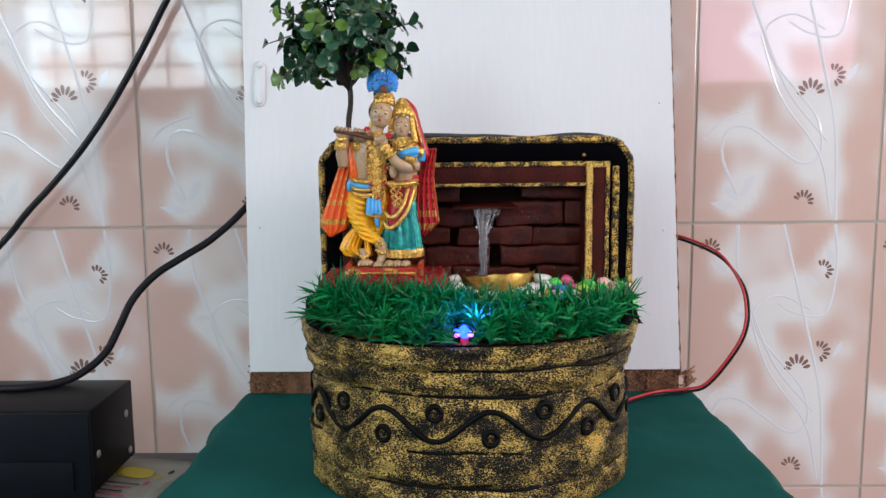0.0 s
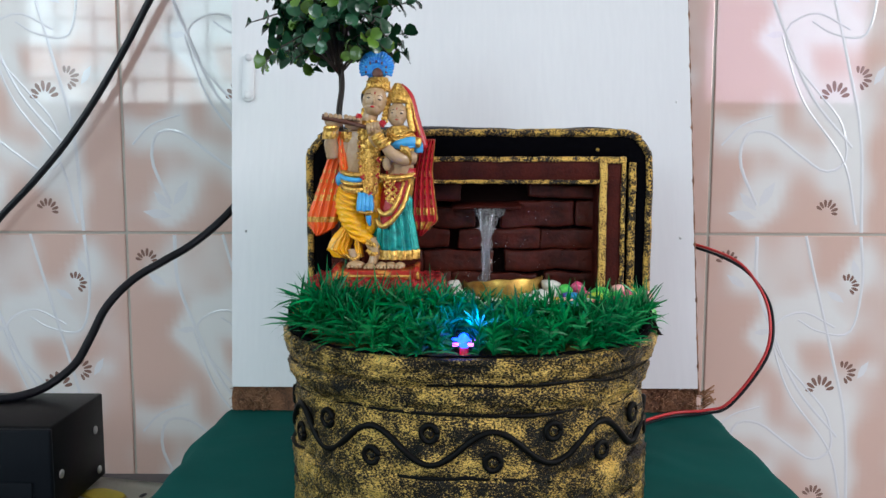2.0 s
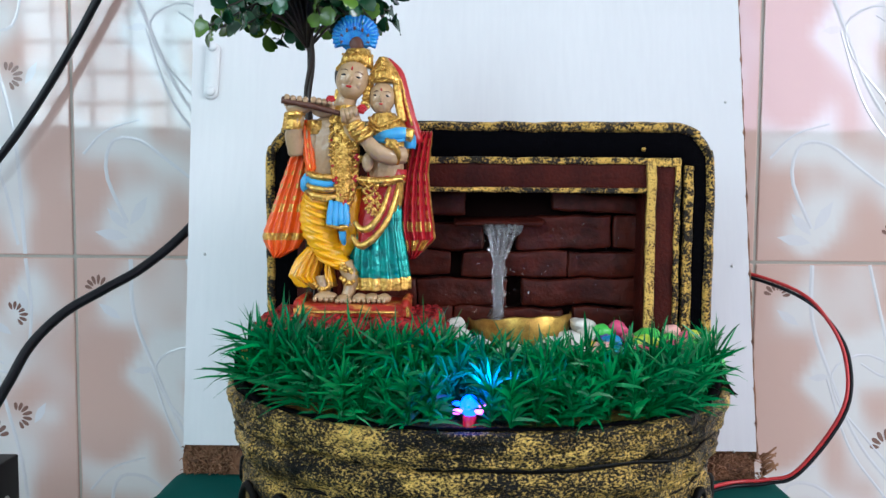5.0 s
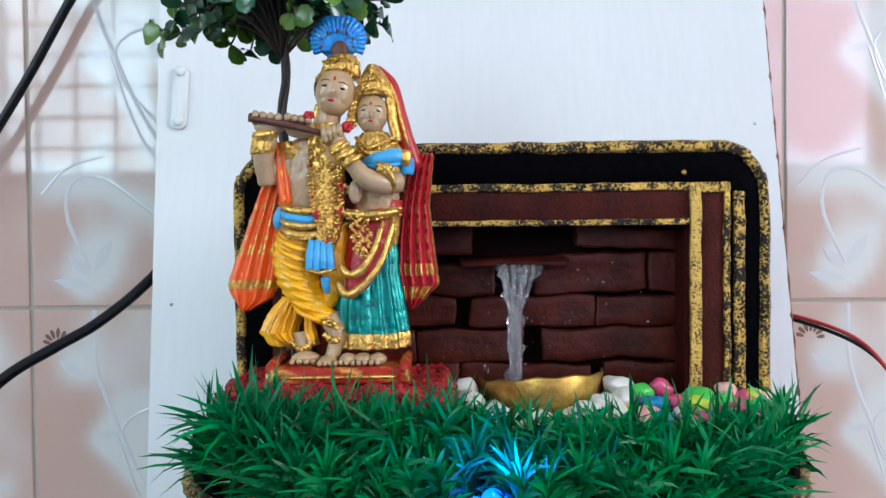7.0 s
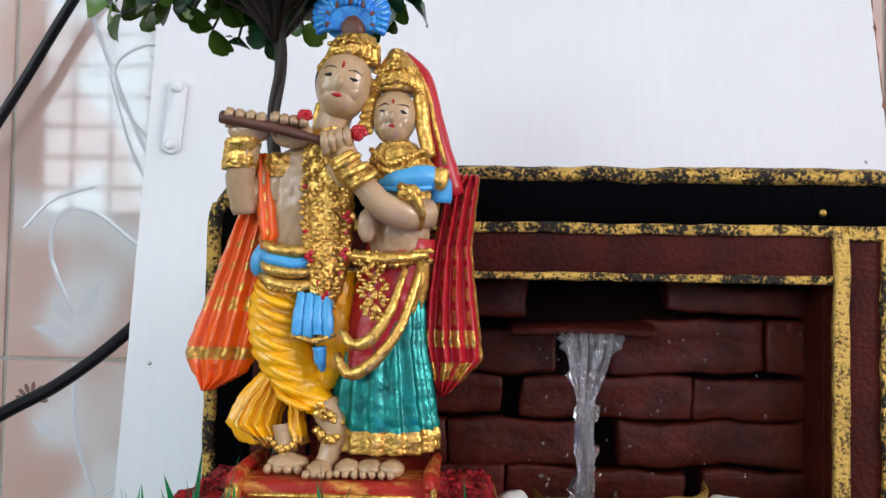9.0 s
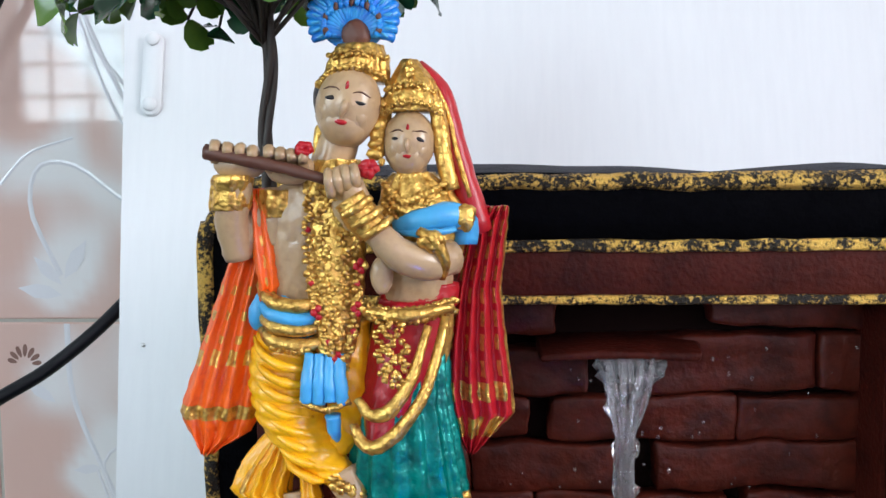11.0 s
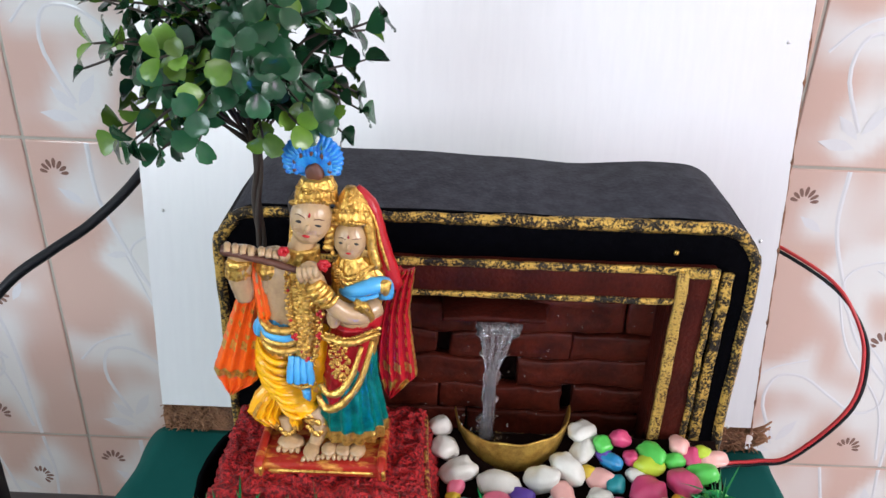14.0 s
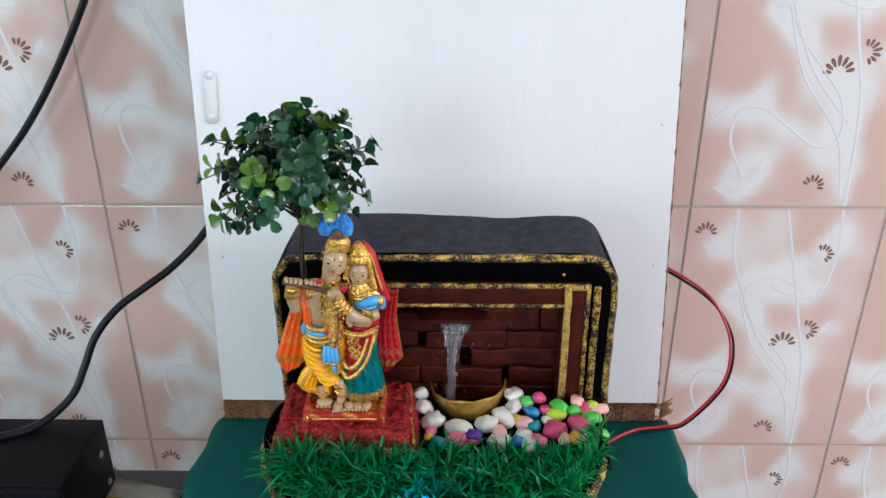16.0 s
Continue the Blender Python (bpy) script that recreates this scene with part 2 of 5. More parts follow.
def tube(pts, radius, n=24, sides=10, bm=None, mat=0, flat=1.0, smooth=True):
    """A tube along pts; radius is a number or a list that is read along the way."""
    path = spline(pts, n) if smooth else [Vector(p) for p in pts]
    rad = radius if isinstance(radius, (list, tuple)) else [radius, radius]
    rings, up = [], None
    for k, p in enumerate(path):
        way = (path[min(k + 1, len(path) - 1)] - path[max(k - 1, 0)]).normalized()
        if up is None:
            up = way.orthogonal().normalized()
        up = (up - way * up.dot(way)).normalized()
        side = way.cross(up)
        s = k / (len(path) - 1) * (len(rad) - 1)
        i = min(int(s), len(rad) - 2)
        r = rad[i] + (rad[i + 1] - rad[i]) * (s - i)
        rings.append([p + r * (math.cos(a) * up + flat * math.sin(a) * side) for a in (2 * math.pi * j / sides for j in range(sides))])
    return loft(rings, bm, mat)


def blob(c, r, bm=None, mat=0, seg=16, rings=10, turn=(0, 0, 0), rough=0.0):
    own = bmesh.new()
    bmesh.ops.create_uvsphere(own, u_segments=seg, v_segments=rings, radius=1.0)
    m = Euler([radians(a) for a in turn]).to_matrix()
    off = Vector((c[0] * 7.1, c[1] * 5.3, c[2] * 3.7))
    for v in own.verts:
        k = 1 + rough * noise.noise(v.co * 1.3 + off * 40)
        v.co = m @ Vector((v.co.x * r[0] * k, v.co.y * r[1] * k, v.co.z * r[2] * k)) + Vector(c)
    for f in own.faces:
        f.material_index = mat
    return merge(bm, own)


# ---- the room shell ----
WALL_Y, ROOM_BACK, FLOOR_Z, CEIL_Z = 0.957, -2.4, -0.83, 2.0


def plain_wall(name, x0, x1, y0, y1, z0, z1, mat=PLASTER, label="plain painted plaster wall of the room"):
    ob = part(name, box(x0, x1, y0, y1, z0, z1), mat, smooth=False)
    return tagged(ob, label, "wall", kind="structure")


tagged(part("floor", box(-2.7, 2.7, ROOM_BACK - 0.2, WALL_Y + 0.1, FLOOR_Z - 0.1, FLOOR_Z), CONCRETE, smooth=False), "plain grey stone floor of the room", "floor", kind="structure")
tagged(part("ceiling", box(-2.7, 2.7, ROOM_BACK - 0.2, WALL_Y + 0.1, CEIL_Z, CEIL_Z + 0.1), PLASTER, smooth=False), "plain painted ceiling of the room", "ceiling", kind="structure")
# the side wall openings are added out of view for the fill lamps
for name, a, b in (("wall_west", -2.7, -2.6), ("wall_east", 2.6, 2.7)):
    plain_wall(name, a, b, ROOM_BACK - 0.2, -1.35, FLOOR_Z, CEIL_Z)
    plain_wall(name, a, b, -0.15, WALL_Y + 0.1, FLOOR_Z, CEIL_Z)
    plain_wall(name, a, b, -1.35, -0.15, FLOOR_Z, 0.5)
    plain_wall(name, a, b, -1.35, -0.15, 1.6, CEIL_Z)
# south wall with two window openings
W_Z0, W_Z1 = 0.48, 1.72
SOUTH = [(-2.6, -2.2), (-0.84, 1.28), (2.18, 2.6)]
for x0, x1 in SOUTH:
    plain_wall("wall_south", x0, x1, ROOM_BACK - 0.15, ROOM_BACK, W_Z0, W_Z1)
plain_wall("wall_south", -2.6, 2.6, ROOM_BACK - 0.15, ROOM_BACK, FLOOR_Z, W_Z0)
plain_wall("wall_south", -2.6, 2.6, ROOM_BACK - 0.15, ROOM_BACK, W_Z1, CEIL_Z)


def barred_window(name, x0, x1, bars=True):
    w = thing(name, "daylit window with a painted iron grille" if bars else "open daylit window with a plain frame", "window", kind="structure", at=pose((x0 + x1) / 2, ROOM_BACK - 0.08, W_Z0))
    half, h = (x1 - x0) / 2, W_Z1 - W_Z0
    for a, b, c, d in ((-half, half, 0, 0.04), (-half, half, h - 0.04, h), (-half, -half + 0.04, 0.04, h - 0.04), (half - 0.04, half, 0.04, h - 0.04)):
        part("window_frame", box(a, b, -0.03, 0.03, c, d, 0.003), FRAME_PAINT, w)
    for k in range(1, 7) if bars else ():
        part("bar", tube([(-half + k * 2 * half / 7, 0, 0.03), (-half + k * 2 * half / 7, 0, h - 0.03)], 0.011, 1, 6), FRAME_PAINT, w)
    for k in range(1, 8) if bars else ():
        part("bar", tube([(-half + 0.03, 0, k * h / 8), (half - 0.03, 0, k * h / 8)], 0.011, 1, 6), FRAME_PAINT, w)


barred_window("window_1", -2.2, -0.84)
barred_window("window_2", 1.28, 2.18, False)

# ---- desk, platform and cloth ----
DESK_Z, TOP_Z = -0.036, 0.014
desk = thing("desk", "dark worn desk top under the green cloth", "desk", at=pose(0, 0, DESK_Z))
part("desk_top", box(-1.0, 0.225, 0.05, 0.765, -0.022, 0, 0.003), DESK, desk)
for x in (-0.97, 0.19):
    for y in (0.09, 0.72):
        part("leg", box(x - 0.025, x + 0.025, y - 0.025, y + 0.025, FLOOR_Z - DESK_Z, -0.022, 0.003), DESK, desk)


def cloth_sheet():
    """A cloth laid over a low platform, its sides falling past the edges in soft folds."""
    bm = bmesh.new()
    x0, x1, y0, y1 = -0.150, 0.240, 0.40, 0.778
    nu, nv = 96, 60
    rows = []
    for j in range(nv + 1):
        y = y0 + (y1 - y0) * j / nv
        row = []
        for i in range(nu + 1):
            s = -0.09 + (x1 - x0 + 0.25) * i / nu
            wob = 0.004 * math.sin(y * 40 + 1.0) + 0.003 * math.sin(y * 95)
            if s < 0:
                d = min(-s, 0.09)
                x, z = x0 - 0.012 * math.sin(min(d / 0.02, 1.57)) - 0.10 * max(d - 0.012, 0) + wob * min(d / 0.04, 1), TOP_Z - max(d - 0.006, 0) * 0.55
                z = max(z, DESK_Z + 0.002)
            elif s > x1 - x0:
                d = s - (x1 - x0)
                x, z = x1 + 0.014 * math.sin(min(d / 0.02, 1.57)) + 0.16 * max(d - 0.012, 0) + 2 * wob * min(d / 0.05, 1), TOP_Z - max(d - 0.006, 0) * 0.95
            else:
                x, z = x0 + s, TOP_Z
            z += 0.0019 * noise.noise(Vector((x * 24, y * 17, 1))) + 0.0010 * noise.noise(Vector(((x + y) * 60, (x - y) * 14, 7))) + 0.0004 * noise.noise(Vector((x * 70, y * 60, 4)))
            row.append(bm.verts.new((x, y, z)))
        rows.append(row)
    for a, b in zip(rows, rows[1:]):
        for i in range(nu):
            bm.faces.new((a[i], a[i + 1], b[i + 1], b[i]))
    return bm


cloth = part("table_cloth", cloth_sheet(), CLOTH)
sol = cloth.modifiers.new("thick", "SOLIDIFY")
sol.thickness, sol.offset = 0.0015, -1
tagged(cloth, "dark green cloth draped over the low platform", "cloth")
tagged(part("platform", box(-0.146, 0.236, 0.41, 0.774, DESK_Z + 0.001, TOP_Z - 0.004, 0.004), DESK), "low dark platform hidden under the green cloth", "platform")

# ---- white board ----
# leans back against the tiled wall
BOARD_AT = pose(0.0465, 0.772, 0.0140, -13.2)
board = thing("white_board", "white painted board leaning against the tiled wall", "board", at=BOARD_AT)


def board_panel(z0, z1, y0, y1, ragged):
    bm = bmesh.new()
    rings, n = [], 70
    for k in range(n + 1):
        s = k / n
        z = z0 + (z1 - z0) * s
        half_l = 0.197 + 0.026 * s + ragged * noise.noise(Vector((z * 60, 1, 0)))
        half_r = 0.187 + 0.006 * s + ragged * noise.noise(Vector((z * 60, 9, 0)))
        rings.append([(-half_l, y0, z), (half_r, y0, z), (half_r, y1, z), (-half_l, y1, z)])
    return loft(rings, bm)


part("painted_face", board_panel(0.020, 0.715, 0.0, 0.004, 0.0004), BOARD, board, smooth=False)
part("raw_core", board_panel(0.0, 0.714, 0.0045, 0.016, 0.0022), PLY, board, "raw brown board core with ragged edges", smooth=False)
rim = [(0.1872 + 0.0055 * k / 90 + 0.0006 * noise.noise(Vector((k * 0.9, 3, 0))), 0.0012, 0.015 + 0.70 * k / 90) for k in range(91)]
part("raw_side", tube(rim, [0.0009, 0.0014, 0.0007, 0.0016, 0.0008, 0.0012, 0.0015, 0.0006, 0.0012, 0.0007, 0.0016, 0.0009, 0.0013] * 7, 1, 6, smooth=False), PLY, board, "chipped brown side edge")
def latch_strip(x, z, half, length):
    """A flat strip with round ends."""
    rim = []
    for end in (1, -1):
        rim += [(x + half * math.cos(a) * end, z + end * (length - half + half * math.sin(a))) for a in (math.pi * k / 12 for k in range(13))]
    return loft([[(u * (1 - e) + x * e, y, w * (1 - e) + z * e) for u, w in rim] for y, e in ((0.0002, 0.0), (-0.0016, 0.0), (-0.0022, 0.05))])


part("latch", latch_strip(-0.192, 0.284, 0.0052, 0.0215), BOARD, board, "painted-over metal latch strip")
for z in (0.268, 0.302):
    bm = blob((-0.192, -0.0028, z), (0.0036, 0.0018, 0.0036))
    part("screw", bm, BOARD, board, "painted-over screw head")
for x, z in ((0.177, 0.263), (0.1765, 0.145), (-0.190, 0.150), (0.172, 0.020)):
    part("nail", blob((x, -0.0002, z), (0.0011, 0.0006, 0.0011), seg=10, rings=6), STEEL, board, "small sunk nail")


def torn_fringe():
    """Loose fibres along the torn lower edge and corners of the board."""
    bm, rng = bmesh.new(), random.Random(4)
    for k in range(420):
        x = rng.choice((rng.uniform(-0.196, -0.165), rng.uniform(0.150, 0.196), rng.uniform(-0.19, 0.19)))
        z = rng.uniform(0.0005, 0.018)
        d = Vector((rng.uniform(-1, 1) * 0.006, -rng.uniform(0.001, 0.004), rng.uniform(-0.004, 0.004)))
        p = Vector((x, 0.0045, z))
        tube([p, p + d * 0.6 + Vector((0, 0, 0.001)), p + d], [rng.uniform(0.0003, 0.0009), 0.0002], 3, 4, bm)
    for k in range(7):
        p = Vector((0.192, 0.006, 0.004 + k * 0.002))
        tube([p, p + Vector((0.006, -0.002, 0.004)), p + Vector((0.006 + rng.uniform(0, 0.005), -0.001, 0.001 + rng.uniform(-0.006, 0.008)))], [0.0010, 0.0006], 6, 5, bm)
    return bm


tagged(part("torn_fringe", torn_fringe(), FIBRE, board, "loose brown fibres at the torn edge"), kind="stuff")

# ---- fountain pot ----
CX, CY, RA, RB = 0.0415, 0.6125, 0.1135, 0.0885
RIM_Z = 0.119


def oval(z, k, n=120, wob=0.0, seed=0):
    out = []
    for i in range(n):
        a = 2 * math.pi * i / n
        r = k + wob * noise.noise(Vector((math.cos(a) * 2.2, math.sin(a) * 2.2, seed + z * 60)))
        out.append(Vector((RA * r * math.cos(a), RB * r * math.sin(a), z + wob * 0.16 * noise.noise(Vector((math.cos(a) * 2.4, math.sin(a) * 2.4, 40 + z * 14))))))
    return out


def roll_profile():
    """Height and width factor from the foot to the rim: a foot ring, a drum, a waist and two rolls."""
    return [(0.0, 0.925), (0.0012, 0.942), (0.008, 0.952), (0.0155, 0.950), (0.0172, 0.937), (0.0190, 0.938), (0.0205, 0.952), (0.029, 0.958), (0.0365, 0.954), (0.0380, 0.932), (0.0395, 0.928),
            (0.042, 0.933), (0.054, 0.938), (0.066, 0.932), (0.0715, 0.923), (0.0735, 0.919), (0.076, 0.935), (0.080, 0.955), (0.0845, 0.966), (0.0880, 0.960), (0.0895, 0.946), (0.0905, 0.950),
            (0.0925, 0.974), (0.097, 0.986), (0.101, 0.994), (0.1035, 0.997), (0.105, 0.990), (0.1055, 0.972), (0.1045, 0.95)]


fountain = thing("tabletop_fountain", "small tabletop water fountain in a gold-rubbed black oval tub", "fountain", at=pose(CX, CY, TOP_Z))


def tub_wall():
    """The rolls with the lumps of hand-laid filler on them."""
    rows = roll_profile()
    fine = [tuple(p + (q - p) * k / 4 for p, q in zip(a, b)) for a, b in zip(rows, rows[1:]) for k in range(4)] + [rows[-1]]
    bm = loft([oval(z, k, 260, wob=0.017 if 0.003 < z < 0.104 else 0.005) for z, k in fine])
    for v in bm.verts:
        p = v.co.copy()
        push = 0.0016 * noise.noise(Vector((p.x * 130, p.y * 130, p.z * 240))) + 0.0011 * noise.noise(Vector((p.x * 330, p.y * 330, p.z * 420)))
        v.co += Vector((p.x / RA, p.y / RB, 0)).normalized() * push
    return bm


part("tub", tub_wall(), POT, fountain, "oval tub with gold rubbed over black rolls")


def on_tub(a, z, out=0.0):
    k = np.interp(z, [p[0] for p in roll_profile()[:-2]], [p[1] for p in roll_profile()[:-2]])
    c, s = math.cos(a), math.sin(a)
    n = Vector((c / RA, s / RB, 0)).normalized()
    return Vector((RA * k * c, RB * k * s, z)) + n * out


for z, ph in ((0.0898, 0.3), (0.0733, 1.2), (0.0387, 0.7), (0.0181, 2.0)):
    ring = [on_tub(2 * math.pi * i / 90, z + 0.0016 * noise.noise(Vector((math.cos(i / 14.3) * 4, math.sin(i / 14.3) * 4, z * 99))) + 0.0012 * math.sin(3 * 2 * math.pi * i / 90 + ph) + 0.0006 * math.sin(11 * 2 * math.pi * i / 90), -0.0003) for i in range(91)]
    part("groove", tube(ring, [0.0012, 0.0018, 0.0003, 0.0014, 0.0009, 0.0017, 0.0002, 0.0012, 0.0016, 0.0004, 0.0012], 1, 6, smooth=False), GROOVE, fountain, "black groove round the tub")
WAVES = 10
wave = [on_tub(2 * math.pi * i / 240, 0.0560 + 0.0092 * math.cos(WAVES * (2 * math.pi * i / 240 + radians(84))), 0.0000) for i in range(241)]
part("wave_line", tube(wave, [0.0021, 0.0017, 0.0023, 0.0018, 0.0022], 1, 8, smooth=False), GROOVE, fountain, "black wavy line round the drum")
for k in range(2 * WAVES):
    a = -radians(84) + math.pi * k / WAVES
    z = 0.0490 if k % 2 == 0 else 0.0640
    p = on_tub(a, z, 0.0003)
    n = Vector((math.cos(a) / RA, math.sin(a) / RB, 0)).normalized()
    m = Matrix.Translation(p) @ n.to_track_quat("Z", "Y").to_matrix().to_4x4()
    bm = tube([(0.0042 * math.cos(q), 0.0045 * math.sin(q), 0) for q in (2 * math.pi * j / 20 for j in range(21))], 0.0017, 1, 8, smooth=False)
    boss = part("eye_ring", bm, GROOVE, fountain, "black ring pressed in the drum", at=m)
    part("eye_centre", blob((0, 0, 0.0002), (0.0027, 0.0027, 0.0013), seg=12, rings=6), POT, boss, "gold eye centre")
collar = []
for z in (0.096, 0.108, 0.118, 0.117, 0.098):
    row = []
    for i in range(160):
        a = 2 * math.pi * i / 160
        lift = max(0.0, min(1.0, (math.sin(a) + 0.62) / 0.5))
        zz = z if z < 0.1 else 0.1045 + (z - 0.1045) * (0.12 + 0.88 * lift) + 0.0012 * noise.noise(Vector((math.cos(a) * 9, math.sin(a) * 9, 3)))
        k = (0.940 if z in (0.117, 0.098) else 0.966) + 0.006 * noise.noise(Vector((math.cos(a) * 12, math.sin(a) * 12, z * 90)))
        row.append((RA * k * math.cos(a), RB * k * math.sin(a), zz))
    collar.append(row)
part("rim_collar", loft(collar, caps=False), BLACK, fountain, "ragged black inner rim")
part("soil_bed", loft([oval(z, k) for z, k in ((0.098, 0.94), (0.1025, 0.955), (0.1032, 0.90), (0.1034, 0.5), (0.1035, 0.02))]), BLACK, fountain, "black bed inside the rim")

bed = [[(x - CX, y - CY, 0.1180 + 0.40 * max(0.0, y - 0.598) - TOP_Z + 0.001 * noise.noise(Vector((x * 200, y * 200, 0)))) for x in (0.028 + 0.127 * i / 20 for i in range(21))] for y in (0.590 + 0.052 * j / 10 for j in range(11))]
part("pebble_bed", loft(bed, close=False), RECESS, fountain, "dark bed under the pebbles")

# ---- niche at the back of the fountain ----
NF, NB = 0.649 - CY, 0.714 - CY     # front and back of the niche
X0, X1, ZT, ZB = -0.0635 - CX, 0.1605 - CX, 0.2395 - TOP_Z, 0.098
IX0, IX1, IZ = -0.030 - CX, 0.127 - CX, 0.206 - TOP_Z


def niche_path(x0, x1, zt, r, n=14):
    pts = [(x0, ZB + (zt - r - ZB) * k / 12) for k in range(12)]
    pts += [(x0 + r - r * math.cos(a), zt - r + r * math.sin(a)) for a in (math.pi / 2 * k / n for k in range(n + 1))]
    pts += [(x0 + r + (x1 - x0 - 2 * r) * k / 24, zt) for k in range(1, 24)]
    pts += [(x1 - r + r * math.sin(a), zt - r + r * math.cos(a)) for a in (math.pi / 2 * k / n for k in range(n + 1))]
    pts += [(x1, ZB + (zt - r - ZB) * k / 12) for k in range(11, -1, -1)]
    return pts


def niche_body():
    outer, inner = niche_path(X0, X1, ZT, 0.021), niche_path(IX0, IX1, IZ, 0.001)
    rings = []
    for k, ((ox, oz), (ix, iz)) in enumerate(zip(outer, inner)):
        w = 0.0016 * noise.noise(Vector((ox * 30, oz * 30, 2)))
        cx = (X0 + X1) / 2
        shr = 0.975
        bx, bz = cx + (ox - cx) * shr, ZB + (oz - ZB) * 1.020 + 0.0012 * math.sin((ox - X0) * 26 + 0.6) * (oz > ZT - 0.004)
        d = Vector((ix - ox, iz - oz)).normalized() * 0.003
        rings.append([(ox + d.x, NF, oz + d.y + w), (ox + d.x * 0.3, NF + 0.0008, oz + d.y * 0.3 + w), (ox, NF + 0.003, oz + w), (0.5 * (ox + bx), (NF + NB) / 2, 0.5 * (oz + bz) + 1.3 * w + 0.001), (bx, NB - 0.006, bz + w),
                      (bx + d.x * 1.5, NB, bz + d.y * 1.5), (ix, NB, iz), (ix, NF, iz)])
    bm = loft(rings)
    # top faces take the paler tone that stands in for light from above
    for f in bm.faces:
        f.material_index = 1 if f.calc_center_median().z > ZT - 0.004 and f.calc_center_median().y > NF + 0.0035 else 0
    return bm


part("niche", niche_body(), [BLACK, LIT_TOP], fountain, "black rounded niche behind the water")
edge = [(x + (0.0022 if x < 0 else -0.0022) * (z < ZT - 0.004), NF + 0.0010, z - 0.0022 * (z > ZT - 0.012)) for x, z in niche_path(X0, X1, ZT, 0.021)]
edge = [Vector(p) + Vector((0.0007 * noise.noise(Vector((p[0] * 90, 3, p[2] * 90))), 0, 0.0009 * noise.noise(Vector((p[0] * 90, 7, p[2] * 90))))) for p in edge]
part("gold_edge", tube(edge, [0.0023, 0.0028, 0.0021, 0.0029, 0.0023, 0.0027], 1, 8, smooth=False), GOLD_EDGE, fountain, "broken gold line along the niche edge")


def strip(name, x0, x1, z0, z1, y0, y1, mat, label, rough=0.0006):
    """A hand-made bar of the niche frame, its edges a little uneven."""
    bm = box(x0 - CX, x1 - CX, y0 + 0.004 - CY, y1 + 0.004 - CY, z0 - TOP_Z, z1 - TOP_Z, min(0.0012, (y1 - y0) * 0.3), 2)
    long = 0 if x1 - x0 > z1 - z0 else 2
    bmesh.ops.subdivide_edges(bm, edges=[e for e in bm.edges if abs((e.verts[0].co - e.verts[1].co)[long]) > 0.02], cuts=24)
    for v in bm.verts:
        v.co += rough * noise.noise_vector(v.co * 110)
    return part(name, bm, mat, fountain, label)


strip("frame_beam", -0.047, 0.1415, 0.2055, 0.2215, 0.6405, 0.6455, MAROON, "maroon frame beam")
strip("frame_post", 0.1255, 0.1415, 0.112, 0.2210, 0.6400, 0.6455, MAROON, "maroon frame post")
strip("frame_post", -0.047, -0.031, 0.112, 0.2210, 0.6400, 0.6455, MAROON, "maroon frame post")
strip("gold_line", -0.047, 0.1345, 0.2188, 0.2222, 0.6392, 0.6412, GOLD_EDGE, "broken gold line")
strip("gold_line", -0.030, 0.1265, 0.2048, 0.2073, 0.6392, 0.6412, GOLD_EDGE, "broken gold line")
strip("gold_line", 0.1252, 0.1300, 0.112, 0.2205, 0.6385, 0.6408, GOLD_MOST, "solid gold stripe")
strip("gold_line", 0.1392, 0.1420, 0.112, 0.2200, 0.6388, 0.6408, GOLD_EDGE, "broken gold line")
strip("gold_line", 0.1290, 0.1420, 0.2178, 0.2222, 0.6386, 0.6406, GOLD_EDGE, "broken gold line")
strip("gold_line", 0.1445, 0.1495, 0.112, 0.2185, 0.6425, 0.6450, GOLD_EDGE, "gold-rubbed black band")
part("gold_line", blob((0.1245 - CX, 0.6485 - CY, 0.2265 - TOP_Z), (0.0012, 0.001, 0.0012), seg=8, rings=6), GOLD, fountain, "stray gold dot")
# near-black panel: shade of the holes between the bricks put into its colour
part("back_panel", box(IX0 - 0.001, IX1 + 0.001, 0.6725 - CY, 0.680 - CY, ZB, IZ + 0.001), RECESS, fountain, "wall behind the bricks, coloured near-black for the shade in the gaps", smooth=False)
for x in (IX0, IX1):
    s = 1 if x < 0 else -1
    part("recess_side", box(min(x, x + s * 0.002), max(x, x + s * 0.002), NF + 0.001, 0.6725 - CY, ZB, IZ - 0.0005), MAROON, fountain, smooth=False)


def brick(x0, x1, z0, z1, proud, tilt=0.0):
    """A rough hand-cut slab, its long edges wavering and its face dented."""
    bm = box(x0, x1, -0.0040, 0.0040, z0, z1, 0.0012, 2)
    bmesh.ops.subdivide_edges(bm, edges=[e for e in bm.edges if abs((e.verts[0].co - e.verts[1].co).x) > 0.008], cuts=11)
    bmesh.ops.subdivide_edges(bm, edges=[e for e in bm.edges if abs((e.verts[0].co - e.verts[1].co).z) > 0.006], cuts=3)
    mid = (z0 + z1) / 2
    for v in bm.verts:
        q = Vector((v.co.x * 55, z0 * 300 + (5 if v.co.z > mid else 0), 1))
        v.co.z += 0.0013 * noise.noise(q) + tilt * (v.co.x - x0)
        v.co += 0.0006 * noise.noise_vector(v.co * 260) + 0.0010 * noise.noise_vector(v.co * 80)
        v.co.y += 0.0012 * noise.noise(Vector((v.co.x * 45, 3, v.co.z * 90)))
    part("brick", bm, BRICK, fountain, at=pose(-CX, 0.6685 - CY - proud, -TOP_Z))


